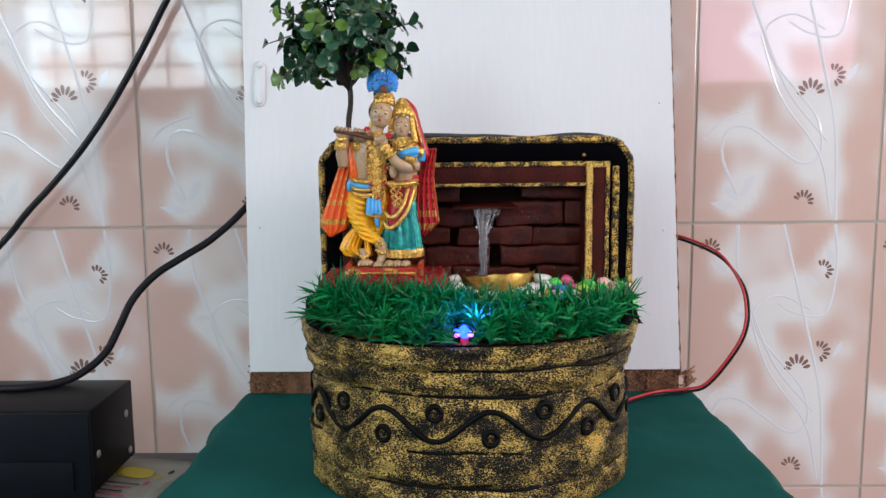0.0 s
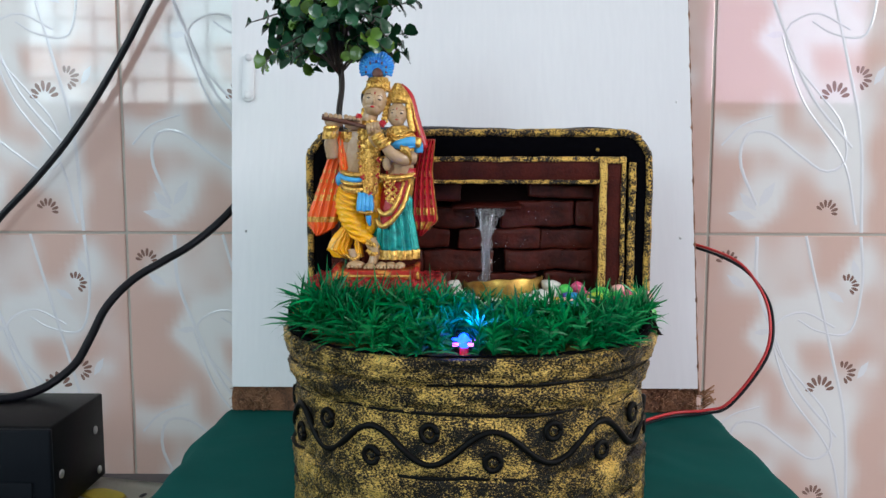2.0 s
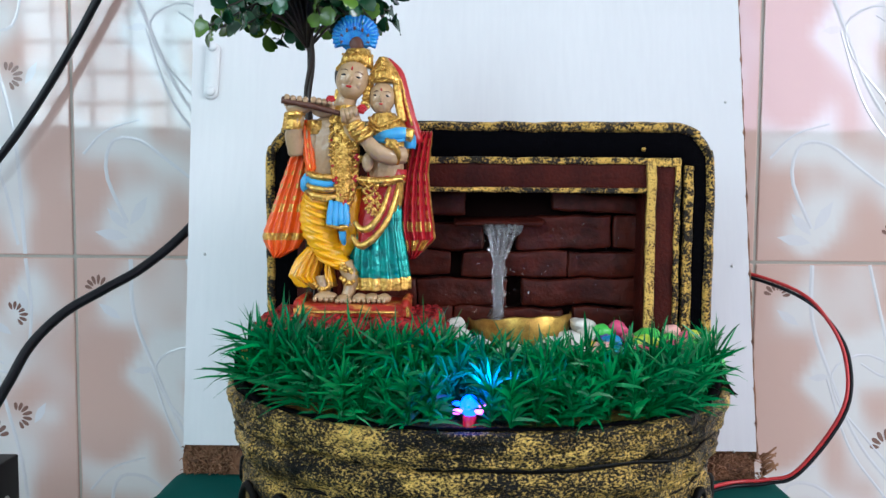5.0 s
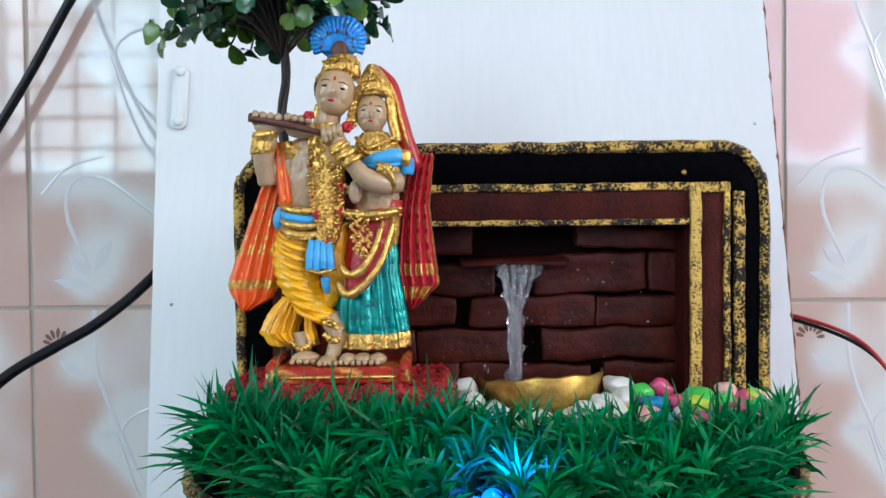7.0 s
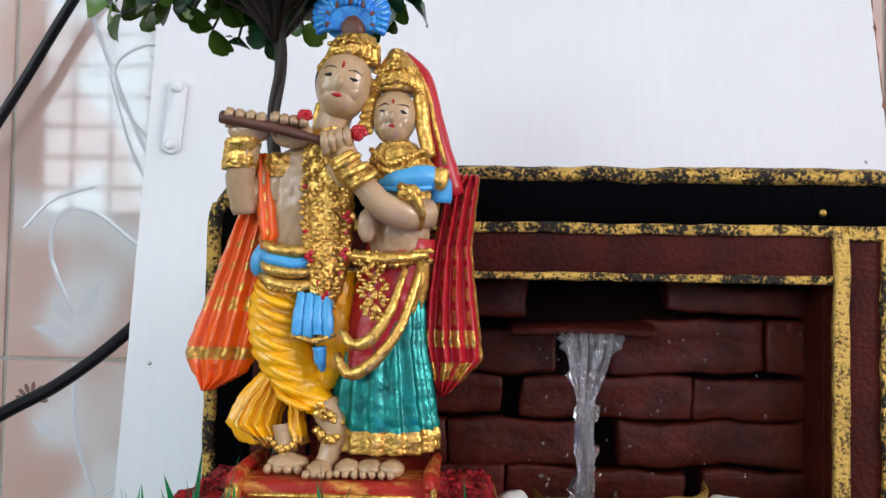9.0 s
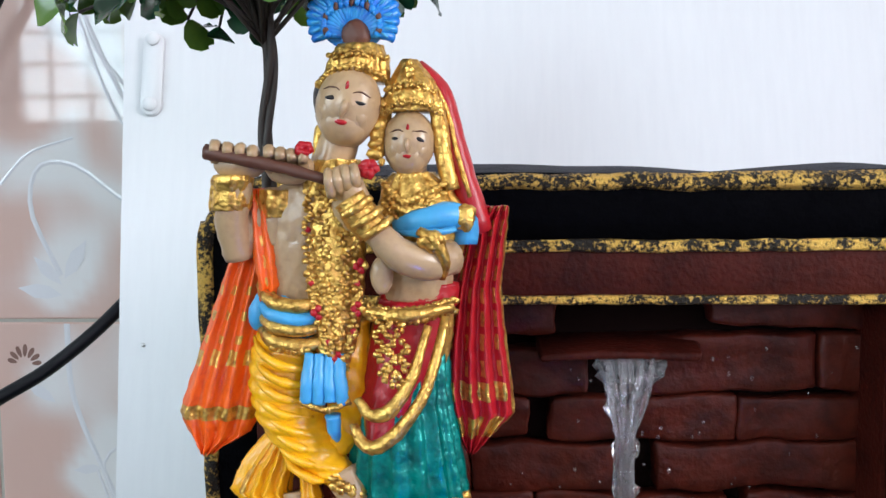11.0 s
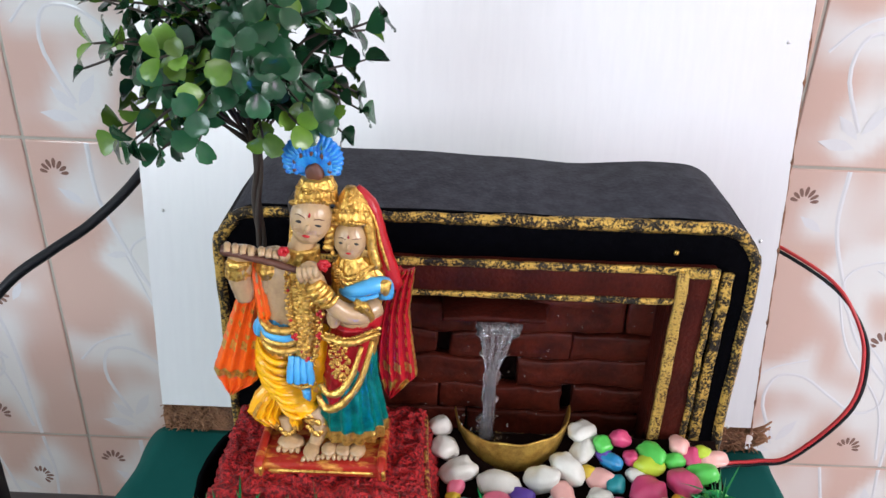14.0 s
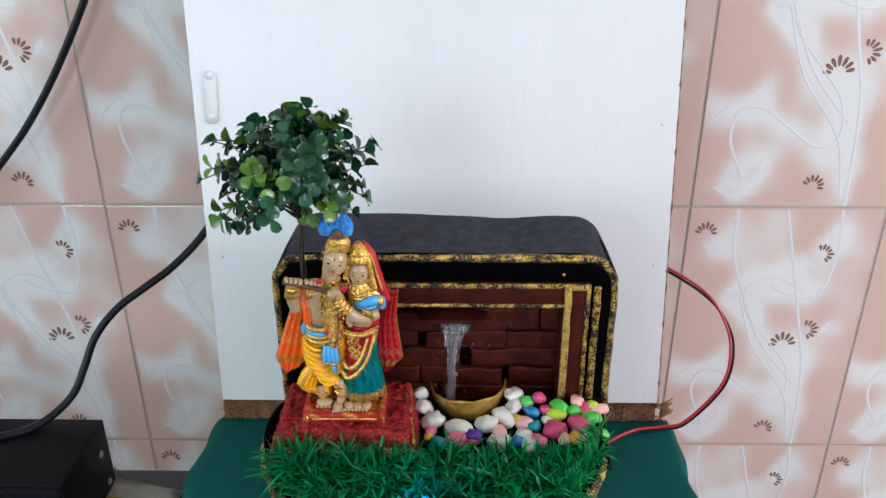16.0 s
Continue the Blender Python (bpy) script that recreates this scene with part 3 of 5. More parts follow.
# courses of slabs with the holes between them: left, right, low, high, tilt
for a, b, z0, z1, tilt in ((-0.030, 0.0365, 0.1925, 0.2055, 0.0), (0.0815, 0.127, 0.1960, 0.2055, -0.05),
                           (-0.030, 0.0125, 0.1755, 0.1915, 0.01), (0.0130, 0.0465, 0.1750, 0.1885, 0.02), (0.0630, 0.1130, 0.1750, 0.1925, 0.02), (0.1142, 0.127, 0.1755, 0.1930, 0.0),
                           (-0.030, 0.0290, 0.1605, 0.1745, 0.01), (0.0350, 0.0905, 0.1605, 0.1738, 0.012), (0.0907, 0.127, 0.1607, 0.1740, 0.0),
                           (-0.030, 0.0120, 0.1455, 0.1597, 0.0), (0.0122, 0.0585, 0.1457, 0.1595, -0.01), (0.0660, 0.127, 0.1455, 0.1598, 0.01),
                           (-0.030, 0.0300, 0.1310, 0.1447, 0.01), (0.0305, 0.0880, 0.1312, 0.1445, 0.0), (0.0935, 0.127, 0.1310, 0.1446, 0.01),
                           (-0.030, 0.0440, 0.1160, 0.1302, 0.0), (0.0445, 0.127, 0.1160, 0.1303, 0.0)):
    brick(a, b, z0, z1, 0.0014 * (0.5 + 0.5 * math.sin(a * 900 + z0 * 700)), tilt)
bm = box(0.032, 0.077, 0.6510, 0.672, 0.1885, 0.1915, 0.0010, 2)
bmesh.ops.subdivide_edges(bm, edges=bm.edges[:], cuts=2)
for v in bm.verts:
    v.co += 0.0026 * noise.noise_vector(v.co * 120)
    v.co.z -= (0.664 - v.co.y) * 0.10
part("spout_slab", bm, MAROON, fountain, "dark rough slab from which the water falls", at=pose(-CX, -CY, -TOP_Z))


def falling_water():
    rings, n = [], 46
    for k in range(n + 1):
        s = k / n
        z = 0.1885 - 0.0605 * s
        fan = max(0.0, 1 - s / 0.30)
        w = 0.0026 + 0.0054 * fan ** 1.2 + 0.0009 * math.sin(s * 37)
        t = 0.0009 + 0.0004 * math.sin(s * 51 + 1)
        cx = 0.0540 - 0.0020 * s + 0.0007 * math.sin(s * 23)
        cy = 0.6500 - 0.011 * math.sqrt(s)
        ring = []
        for i in range(20):
            a = 2 * math.pi * i / 20
            rip = 1 + 0.60 * noise.noise(Vector((math.cos(a) * 3.2, math.sin(a) * 3.2, s * 21))) + 0.22 * math.cos(5 * a + s * 12) * (0.3 + fan)
            ring.append((cx + w * rip * math.cos(a), cy + t * rip * math.sin(a), z))
        rings.append(ring)
    bm = loft(rings)
    return bm


def water_strand(k, ph):
    """A loose strand that runs in from the lip and twists round the fall."""
    u, pts = -1 + 2 * k / 8, []
    for j in range(13):
        q = j / 12
        wide = 0.0019 + 0.0056 * max(0.0, 1 - q / 0.34)
        pts.append((0.0540 - 0.0020 * q + wide * u + 0.0006 * math.sin(ph + 11 * q), 0.6488 - 0.011 * math.sqrt(q) + 0.0005 * math.cos(ph + 9 * q), 0.1888 - 0.0610 * q))
    return tube(pts, [0.0006, 0.0009, 0.0005, 0.0010, 0.0006, 0.0011, 0.0005], 40, 7)


water = thing("water_stream", "clear thin stream of falling water", "water")
part("fall", falling_water(), WATER, water)
for k in range(9):
    part("strand", water_strand(k, 2.4 * k), WATER, water, "thin twisting strand of clear water")
rng = random.Random(8)
drops = bmesh.new()
for k in range(26):
    a, d = rng.uniform(0, 6.28), rng.uniform(0.002, 0.016)
    blob((0.052 + d * math.cos(a), 0.636 + 0.4 * d * math.sin(a), 0.129 + rng.uniform(0, 0.02)), (0.0005, 0.0005, rng.uniform(0.0005, 0.0011)), drops, seg=8, rings=6)
for k in range(60):
    d = rng.uniform(0.00025, 0.00055)
    blob((0.062 + rng.gauss(0, 0.026), 0.6622, 0.155 + rng.uniform(-0.03, 0.035)), (d, d, d * rng.uniform(1, 1.8)), drops, seg=8, rings=6)
tagged(part("water_splash", drops, WATER), "tiny drops splashing round the falling water", "water", kind="stuff")

# ---- gold half bowl ----
bowl = thing("half_bowl", "gold painted half bowl catching the water", "bowl", at=pose(0.0645, 0.6525, 0.1172))


def half_bowl():
    rings = []
    for k in range(37):
        a = math.pi + math.pi * k / 36
        c, q = math.cos(a), math.sin(a)
        top = 0.0280 + 0.0016 * c - 0.0030 * c * c + 0.0004 * math.sin(k * 0.9)
        prof = [(0.60, 0.0), (0.78, 0.003), (0.90, 0.009), (1.0, top), (0.985, top + 0.0008), (0.965, top), (0.87, 0.009), (0.75, 0.005), (0.58, 0.002)]
        rings.append([(0.0262 * r * c, 0.0300 * r * q, z) for r, z in prof])
    return loft(rings)


part("bowl_wall", half_bowl(), GOLD, bowl)
part("bowl_water", loft([[(0.0200 * q * math.cos(math.pi + math.pi * k / 24), 0.0262 * q * math.sin(math.pi + math.pi * k / 24), z) for k in range(25)] for z, q in ((0.004, 0.85), (0.0085, 1.0))]), WATER, bowl, "still water inside the bowl")
part("bowl_floor", loft([[(0.016 * math.cos(math.pi + math.pi * k / 24), 0.0185 * math.sin(math.pi + math.pi * k / 24), z) for k in range(25)] for z in (0.0, 0.0018)]), RECESS, bowl)

# ---- pedestal and figurine ----
pedestal = thing("figurine_pedestal", "red gritty stepped pedestal with a gold front edge", "pedestal", at=pose(-0.0145, 0.620, 0.1165))


def slab(w, front, back, height, grit):
    """A block with a crumbly surface of small chips."""
    bm = box(-w, w, -front, back, 0, height, 0.002, 2)
    for cuts in (3, 3, 2):
        bmesh.ops.subdivide_edges(bm, edges=[e for e in bm.edges if e.calc_length() > 0.0016], cuts=cuts, use_grid_fill=True)
    for v in bm.verts:
        k = max(0.0, v.co.z / height) ** 1.6
        v.co.x *= 1 - 0.19 * k
        v.co.y = v.co.y * (1 - 0.07 * k) + 0.0016 * noise.noise(Vector((v.co.x * 60, 2, v.co.z * 60)))
        v.co.z += 0.0016 * noise.noise(Vector((v.co.x * 70, v.co.y * 70, 9))) * k
        if v.co.z > 0.001:
            p = v.co.copy()
            v.co += grit * (0.6 * noise.noise_vector(p * 420) + 0.5 * noise.noise_vector(p * 170))
    return bm


part("pedestal_block", slab(0.0478, 0.0362, 0.0235, 0.0325, 0.0034), RUG, pedestal, "deep red gritty block")
part("gold_front", tube([(-0.044, -0.0375, 0.0185), (-0.02, -0.0380, 0.0195), (0.01, -0.0378, 0.0190), (0.030, -0.0378, 0.0200), (0.0445, -0.0365, 0.0170)], [0.0028, 0.0046, 0.0026, 0.0050, 0.0032, 0.0044], 60, 8), RUG_EDGE, pedestal, "rubbed gold front edge")
part("gold_front", tube([(0.0445, -0.034, 0.022), (0.0415, -0.01, 0.027), (0.0400, 0.020, 0.0280)], [0.0014, 0.0012], 24, 6), RUG_EDGE, pedestal, "rubbed gold side edge")

SKIN = material("painted_resin_skin", (0.44, 0.295, 0.158), 0.3, second=(0.28, 0.17, 0.095), scale=110, fine=700, amount=0.6, bump=0.12, coat=0.25, lo=0.46, hi=0.66)
FGOLD = material("figurine_gold", (0.74, 0.46, 0.11), 0.28, 0.8, second=(0.34, 0.16, 0.028), scale=520, fine=1000, amount=1, bump=0.5, depth=0.0008, lo=0.46, hi=0.66)
FYELLOW = material("figurine_yellow", (0.92, 0.47, 0.004), 0.28, second=(0.74, 0.30, 0.002), scale=200, fine=900, coat=0.2, bump=0.1)
FORANGE = material("figurine_orange", (0.86, 0.12, 0.004), 0.36, second=(0.66, 0.07, 0.003), scale=200, fine=900, coat=0.2)
FRED = material("figurine_red", (0.42, 0.008, 0.016), 0.36, second=(0.26, 0.004, 0.010), scale=200, fine=900, coat=0.12, spec=0.35)
FBLUE = material("figurine_sky_blue", (0.07, 0.36, 0.66), 0.36, second=(0.05, 0.26, 0.52), scale=200, fine=900)
FPEACOCK = material("figurine_peacock_blue", (0.012, 0.16, 0.62), 0.34, second=(0.03, 0.34, 0.72), scale=300, fine=900, amount=0.9, coat=0.2)
FGREEN = material("figurine_metallic_teal", (0.0, 0.22, 0.185), 0.28, 0.45, second=(0.0, 0.075, 0.07), scale=260, fine=900, amount=0.8, bump=0.3)
FBROWN = material("figurine_brown", (0.10, 0.035, 0.02), 0.5)
FHAIR = material("figurine_hair", (0.012, 0.010, 0.010), 0.4)
FPLATE = dry_brushed("figurine_plate_red_gold", (0.34, 0.022, 0.014), (0.80, 0.40, 0.09), 260, 0.50, 0.64, (0.5, 1, 1), 0.34, 0.6, 60)
F_MATS = [SKIN, FGOLD, FYELLOW, FORANGE, FRED, FBLUE, FPEACOCK, FGREEN, FBROWN, FHAIR, FPLATE]
SK, AU, YE, OR, RE, BL, PE, GR, BR, HA, PL = range(11)
UNIT = 0.000366


def g(u, v, d=0.0):
    return (u * UNIT, d * UNIT, v * UNIT)


def limb(bm, mat, pts, radii, n=14, sides=12, flat=1.0):
    return tube([g(*p) for p in pts], [r * UNIT for r in radii], n, sides, bm, mat, flat)


def ball(bm, mat, c, r, turn=(0, 0, 0), rough=0.0, seg=18, rings=12):
    return blob(g(*c), [k * UNIT for k in r], bm, mat, seg, rings, turn, rough)


def gown(bm, mat, rows, pleats, amp, hem=None, n=96, lean=0.0):
    """A pleated garment: rows of (v, u, d, half width, half depth); hem: rows below that height turn gold."""
    fine = []
    for a, b in zip(rows, rows[1:]):
        fine += [tuple(p + (q - p) * k / 8 for p, q in zip(a, b)) for k in range(8)]
    fine.append(rows[-1])
    rings = []
    for v, u, d, w, t in fine:
        ring = []
        for i in range(n):
            a = 2 * math.pi * i / n
            m = 1 + amp * math.cos(pleats * a + lean * v) + 0.3 * amp * math.cos(2.3 * pleats * a + 1.4 * lean * v)
            ring.append(g(u + w * m * math.cos(a), v, d + t * m * math.sin(a)))
        rings.append(ring)
    own = loft(rings)
    for f in own.faces:
        v = f.calc_center_median().z / UNIT
        f.material_index = hem[1] if hem and v < hem[0] else mat
    return merge(bm, own)


def shawl(bm, mat, rows, folds, gold, amp=2.2, curve=6.0, thick=4.0):
    """A hanging panel: rows of (v, u left, u right, depth); gold(s, u, v) tells which cells carry gold, s from 0 to 1 across."""
    n = 48
    fine = []
    for a, b in zip(rows, rows[1:]):
        fine += [tuple(p + (q - p) * k / 8 for p, q in zip(a, b)) for k in range(8)]
    fine.append(rows[-1])
    own = bmesh.new()
    fronts, backs = [], []
    for v, ul, ur, d in fine:
        us = [(i / n, ul + (ur - ul) * i / n) for i in range(n + 1)]
        fronts.append([own.verts.new(g(u, v, d - 3 + amp * math.cos(folds * 2 * math.pi * q) + curve * ((q - 0.5) * 2) ** 2)) for q, u in us])
        backs.append([own.verts.new(g(u, v, d + thick + curve * ((q - 0.5) * 2) ** 2)) for q, u in us])
    for k in range(len(fine) - 1):
        for i in range(n):
            v = (fine[k][0] + fine[k + 1][0]) / 2
            u = fine[k][1] + (fine[k][2] - fine[k][1]) * (i + 0.5) / n
            own.faces.new((fronts[k][i], fronts[k][i + 1], fronts[k + 1][i + 1], fronts[k + 1][i])).material_index = AU if gold((i + 0.5) / n, u, v) else mat
            own.faces.new((backs[k][i], backs[k + 1][i], backs[k + 1][i + 1], backs[k][i + 1])).material_index = mat
        for i in (0, n):
            own.faces.new((fronts[k][i], fronts[k + 1][i], backs[k + 1][i], backs[k][i])).material_index = AU if k % 3 else mat
    for k in (0, len(fine) - 1):
        for i in range(n):
            own.faces.new((fronts[k][i], backs[k][i], backs[k][i + 1], fronts[k][i + 1])).material_index = mat
    return merge(bm, own)


def beads(bm, mat, pts, size, count, wild=0.0, every=0):
    """Small uneven lumps along a curve, as cast jewellery shows."""
    for k, p in enumerate(spline([g(*q) for q in pts], int(count * 1.4))):
        c = [p.x / UNIT + wild * math.sin(k * 2.4), p.z / UNIT + wild * math.cos(k * 3.1), p.y / UNIT]
        ball(bm, RE if every and k % every == 0 else mat, c, (size * 0.62, size * 0.40, size * 0.56), rough=0.7, seg=8, rings=5)


def face(bm, u, v, d, w, h, turn, smile):
    """A plain painted face: oval, chin, nose, eyes, brows, lips."""
    m = Euler((0, radians(turn), 0)).to_matrix()

    def at(x, z, y):
        p = m @ Vector((x, 0, z))
        return (u + p.x, v + p.z, d + y)

    ball(bm, SK, (u, v, d), (w, w * 0.95, h), (0, turn, 0), seg=24, rings=16)
    ball(bm, SK, at(0, -h * 0.42, -w * 0.20), (w * 0.76, w * 0.70, h * 0.56), (0, turn, 0), seg=24, rings=16)
    ball(bm, SK, at(0, -h * 0.10, -w * 0.90), (w * 0.12, w * 0.20, h * 0.23), (0, turn, 0), seg=12, rings=8)
    for q in (-1, 1):
        ball(bm, SK, at(q * w * 0.42, -h * 0.20, -w * 0.50), (w * 0.34, w * 0.32, h * 0.30), (0, turn, 0), seg=12, rings=8)
        ball(bm, HA, at(q * w * 0.42, h * 0.10, -w * 0.81), (w * 0.20, w * 0.08, h * 0.052), (0, turn + q * 4, 0), seg=12, rings=8)
        limb(bm, BR, [at(q * w * 0.18, h * 0.30, -w * 0.87), at(q * w * 0.42, h * 0.36, -w * 0.80), at(q * w * 0.70, h * 0.27, -w * 0.62)], [w * 0.015, w * 0.032, w * 0.015], 8, 6)
    ball(bm, smile, at(0, -h * 0.42, -w * 0.86), (w * 0.19, w * 0.10, h * 0.065), (0, turn, 0), seg=10, rings=6)
    ball(bm, smile, at(0, h * 0.44, -w * 0.86), (w * 0.06, w * 0.05, h * 0.10), (0, turn, 0), seg=8, rings=6)


def figurine():
    bm = bmesh.new()
    # plate with turned-up ends
    box(*(k * UNIT for k in (-62, 76, -46, 40, -16, 0)), 0.0012, 2, bm, PL)
    box(*(k * UNIT for k in (-48, 64, -48, -45, -11, -7)), 0.0005, 1, bm, AU)
    for u in (-58, 72):
        limb(bm, PL, [(u, -14, -47), (u, -4, -46), (u, 2, -40), (u, 2, 30)], [5, 5, 5])
        limb(bm, AU, [(u + 3, -13, -51), (u + 3, -5, -51), (u + 2, 1, -47)], [2, 2.4, 2])
    # flute player: thigh and shin in gathered yellow cloth
    gown(bm, YE, [(134, -39, 6, 19, 18), (122, -40, 3, 22, 22), (102, -41, 0, 22.5, 24), (82, -37, -3, 22, 24), (66, -29, -5, 20, 22), (52, -17, -8, 17, 18), (40, -4, -10, 12, 13)], 2, 0.045, lean=0.62)
    for k in range(8):
        v = 128 - k * 10
        sh = max(0, k - 3) * 4
        limb(bm, YE, [(-60 + sh, v + 2, -2), (-50 + sh, v - 5, -20), (-36 + sh, v - 11, -27), (-20 + 0.6 * sh, v - 15, -18)], [1.0, 2.6, 3.0, 1.2])
    gown(bm, YE, [(140, 0, 4, 13, 13), (118, 1, 0, 13, 15), (92, 0, -2, 13, 15), (70, -3, -2, 12, 14), (56, -8, -2, 9, 10)], 3, 0.05, lean=0.4)
    gown(bm, YE, [(66, -42, 10, 13, 12), (48, -54, 8, 17, 13), (30, -60, 6, 18, 13), (16, -54, 6, 14, 12)], 7, 0.10)
    shawl(bm, YE, [(62, -52, -36, -2), (44, -66, -38, -6), (30, -73, -42, -7), (14, -48, -38, -6)], 4, lambda q, u, v: v < 22 or (q < 0.16 and v < 48), 2.4)
    shawl(bm, YE, [(46, -32, -22, -8), (30, -32, -18, -12), (18, -28, -16, -12)], 2, lambda q, u, v: v < 24, 1.6)
    limb(bm, SK, [(-4, 46, -10), (4, 32, -14), (2, 18, -17), (-2, 6, -20)], [12, 11, 8, 7])
    beads(bm, AU, [(-14, 50, -16), (-4, 42, -26), (10, 36, -20)], 5, 9, 1.5)
    beads(bm, AU, [(-8, 28, -20), (2, 24, -25), (10, 30, -20)], 4.4, 7, 1.0)
    ball(bm, SK, (-4, 5, -28), (9, 15, 6))
    limb(bm, SK, [(-34, 30, -4), (-32, 12, -8)], [9, 8])
    beads(bm, AU, [(-44, 20, -10), (-32, 15, -17), (-22, 20, -12)], 4, 8, 0.8)
    ball(bm, SK, (-28, 6, -18), (15, 12, 7))
    for k in range(4):
        ball(bm, SK, (-40 + 7 * k, 4, -28), (3.4, 5, 3.4), seg=8, rings=6)
        ball(bm, SK, (-11 + 5 * k, 4, -42 + k), (2.8, 4, 3), seg=8, rings=6)
    # torso, belt, sky blue sash
    gown(bm, SK, [(138, -30, 4, 25, 17), (158, -29, 2, 21, 16), (185, -27, 0, 23, 17), (208, -24, 0, 27, 17), (224, -20, 0, 24, 14), (236, -8, 0, 12, 11)], 1, 0.0)
    gown(bm, BL, [(132, -34, 4, 23, 21), (140, -34, 4, 24, 22), (150, -33, 4, 22, 20), (158, -32, 4, 19, 17)], 10, 0.03)
    for v, mat in ((158, AU), (150, BL), (143, AU), (134, AU)):
        limb(bm, mat, [(-56, v + 5, -2), (-44, v - 2, -20), (-26, v - 5, -23), (-6, v - 2, -16)], [2.4, 4.4, 4.4, 3])
    beads(bm, AU, [(-54, 163, -4), (-42, 156, -18), (-24, 152, -22)], 4, 12, 0.8)
    beads(bm, AU, [(-54, 136, -8), (-40, 128, -24), (-22, 126, -25)], 4, 12, 0.8)
    ball(bm, BL, (-54, 148, -6), (7, 8, 13), (0, 15, 0))
    # garland and necklaces
    gown(bm, AU, [(230, -9, -4, 15, 12), (205, -7, -6, 18, 14), (175, -6, -9, 18, 15), (145, -6, -11, 16, 15), (122, -6, -13, 11, 14), (108, -6, -17, 5, 9)], 11, 0.05, lean=0.5)
    beads(bm, AU, [(-20, 228, -14), (-21, 200, -20), (-18, 165, -25), (-8, 128, -27), (0, 112, -26)], 3.0, 50, 2.0, 17)
    beads(bm, AU, [(2, 226, -14), (8, 200, -22), (10, 165, -25), (6, 135, -26), (0, 112, -26)], 3.0, 50, 2.0, 17)
    beads(bm, AU, [(-12, 222, -18), (-11, 190, -22), (-8, 160, -25), (-4, 130, -27)], 3.4, 40, 3.0)
    beads(bm, AU, [(0, 218, -19), (1, 185, -23), (0, 150, -25)], 3.0, 32, 3.0)
    beads(bm, AU, [(-22, 236, -8), (-8, 226, -15), (8, 234, -12)], 3.6, 12, 0.4)
    for u, v in ((-14, 150), (10, 152), (12, 178), (-2, 122)):
        for k in range(4):
            ball(bm, RE if k else AU, (u + 2.6 * math.cos(k * 1.6), v + 2.6 * math.sin(k * 1.6), -27), (2.2, 1.6, 2.2), seg=8, rings=6)
    # blue sash ends with gold tassels
    for k in range(4):
        limb(bm, BL, [(-20 + 6 * k, 124, -24), (-21 + 6.6 * k, 108, -29), (-22 + 7.4 * k, 96 - 2 * (k % 2), -29)], [3.2, 4.2, 4.0])
    limb(bm, BL, [(-6, 88, -30), (-5, 78, -29), (-4, 71, -27)], [5, 4, 1.5])
    beads(bm, AU, [(-24, 96, -31), (-10, 92, -34), (4, 96, -31)], 3.6, 9)
    # head, crown, peacock fan
    limb(bm, SK, [(-14, 222, 0), (-7, 242, -3), (1, 264, -2)], [15, 12.5, 12])
    ball(bm, HA, (0, 279, 6), (20.5, 17, 22), (0, 10, 0))
    face(bm, 3.5, 273, -9, 20, 25, 12, RE)
    gown(bm, AU, [(220, -11, -3, 20, 15), (232, -7, -5, 16.5, 15), (241, -4, -7, 14, 13.5)], 13, 0.04)
    limb(bm, AU, [(-15, 262, 0), (-16, 248, -2), (-17, 236, -4)], [3.4, 4.4, 4.0])
    for k in range(6):
        ball(bm, AU, (23.5 - 0.7 * k, 274 - 6 * k, -7 - k), (4.6, 4, 4.6), rough=0.7, seg=9, rings=6)
    gown(bm, AU, [(288, 7.5, 1, 19.5, 18), (294, 8, 1, 20, 18), (302, 9, 1, 18.5, 17), (311, 9.5, 2, 14, 13)], 16, 0.03)
    beads(bm, AU, [(-15, 286, -4), (-8, 292, -15), (6, 296, -20), (20, 293, -15), (28, 287, -3)], 3.2, 26, 0.8)
    beads(bm, AU, [(-8, 302, -8), (8, 304, -18), (27, 302, -8)], 2.6, 22, 1.4)
    for k in range(21):
        a = radians(-118 + 11.8 * k)
        limb(bm, PE, [(6, 318, 3), (6 + 18 * math.sin(a), 325 + 15 * math.cos(a), 0), (6 + 27.5 * math.sin(a), 328 + 26 * math.cos(a), 4)], [2.4, 3.7, 3.2], 8, 8, 0.8)
        ball(bm, (PE, BR, PE)[k % 3], (6 + 17 * math.sin(a), 323 + 13 * math.cos(a), -4), (1.9, 1.4, 2.4), rough=0.3, seg=8, rings=6)
        ball(bm, BL, (6 + 22 * math.sin(a), 326 + 20 * math.cos(a), -2.4), (1.1, 1.0, 3.2), (0, math.degrees(a), 0), seg=6, rings=5)
    ball(bm, PE, (6, 329, 4), (23, 3, 21))
    ball(bm, BR, (8, 316, -2), (9, 5, 10), rough=0.3)
    # arms and flute
    limb(bm, SK, [(-46, 214, 0), (-60, 196, -4), (-66, 184, -6)], [10, 10, 9])
    limb(bm, SK, [(-66, 182, -6), (-68, 206, -14), (-62, 230, -20)], [10, 10.5, 9])
    gown(bm, AU, [(211, -69, -15, 12, 12), (214, -68.5, -15.5, 12.8, 12.8), (222, -67, -17, 12, 12), (229, -65.5, -19, 12.6, 12.6), (232, -64.5, -19.5, 11.6, 11.6)], 9, 0.035)
    limb(bm, SK, [(-44, 222, 0), (-43, 205, -4), (-46, 190, -4)], [10, 10, 9])
    gown(bm, AU, [(206, -42, -4, 11, 11.5), (214, -42, -4, 12.4, 12.6), (223, -42, -3, 11.6, 11.6)], 7, 0.05)
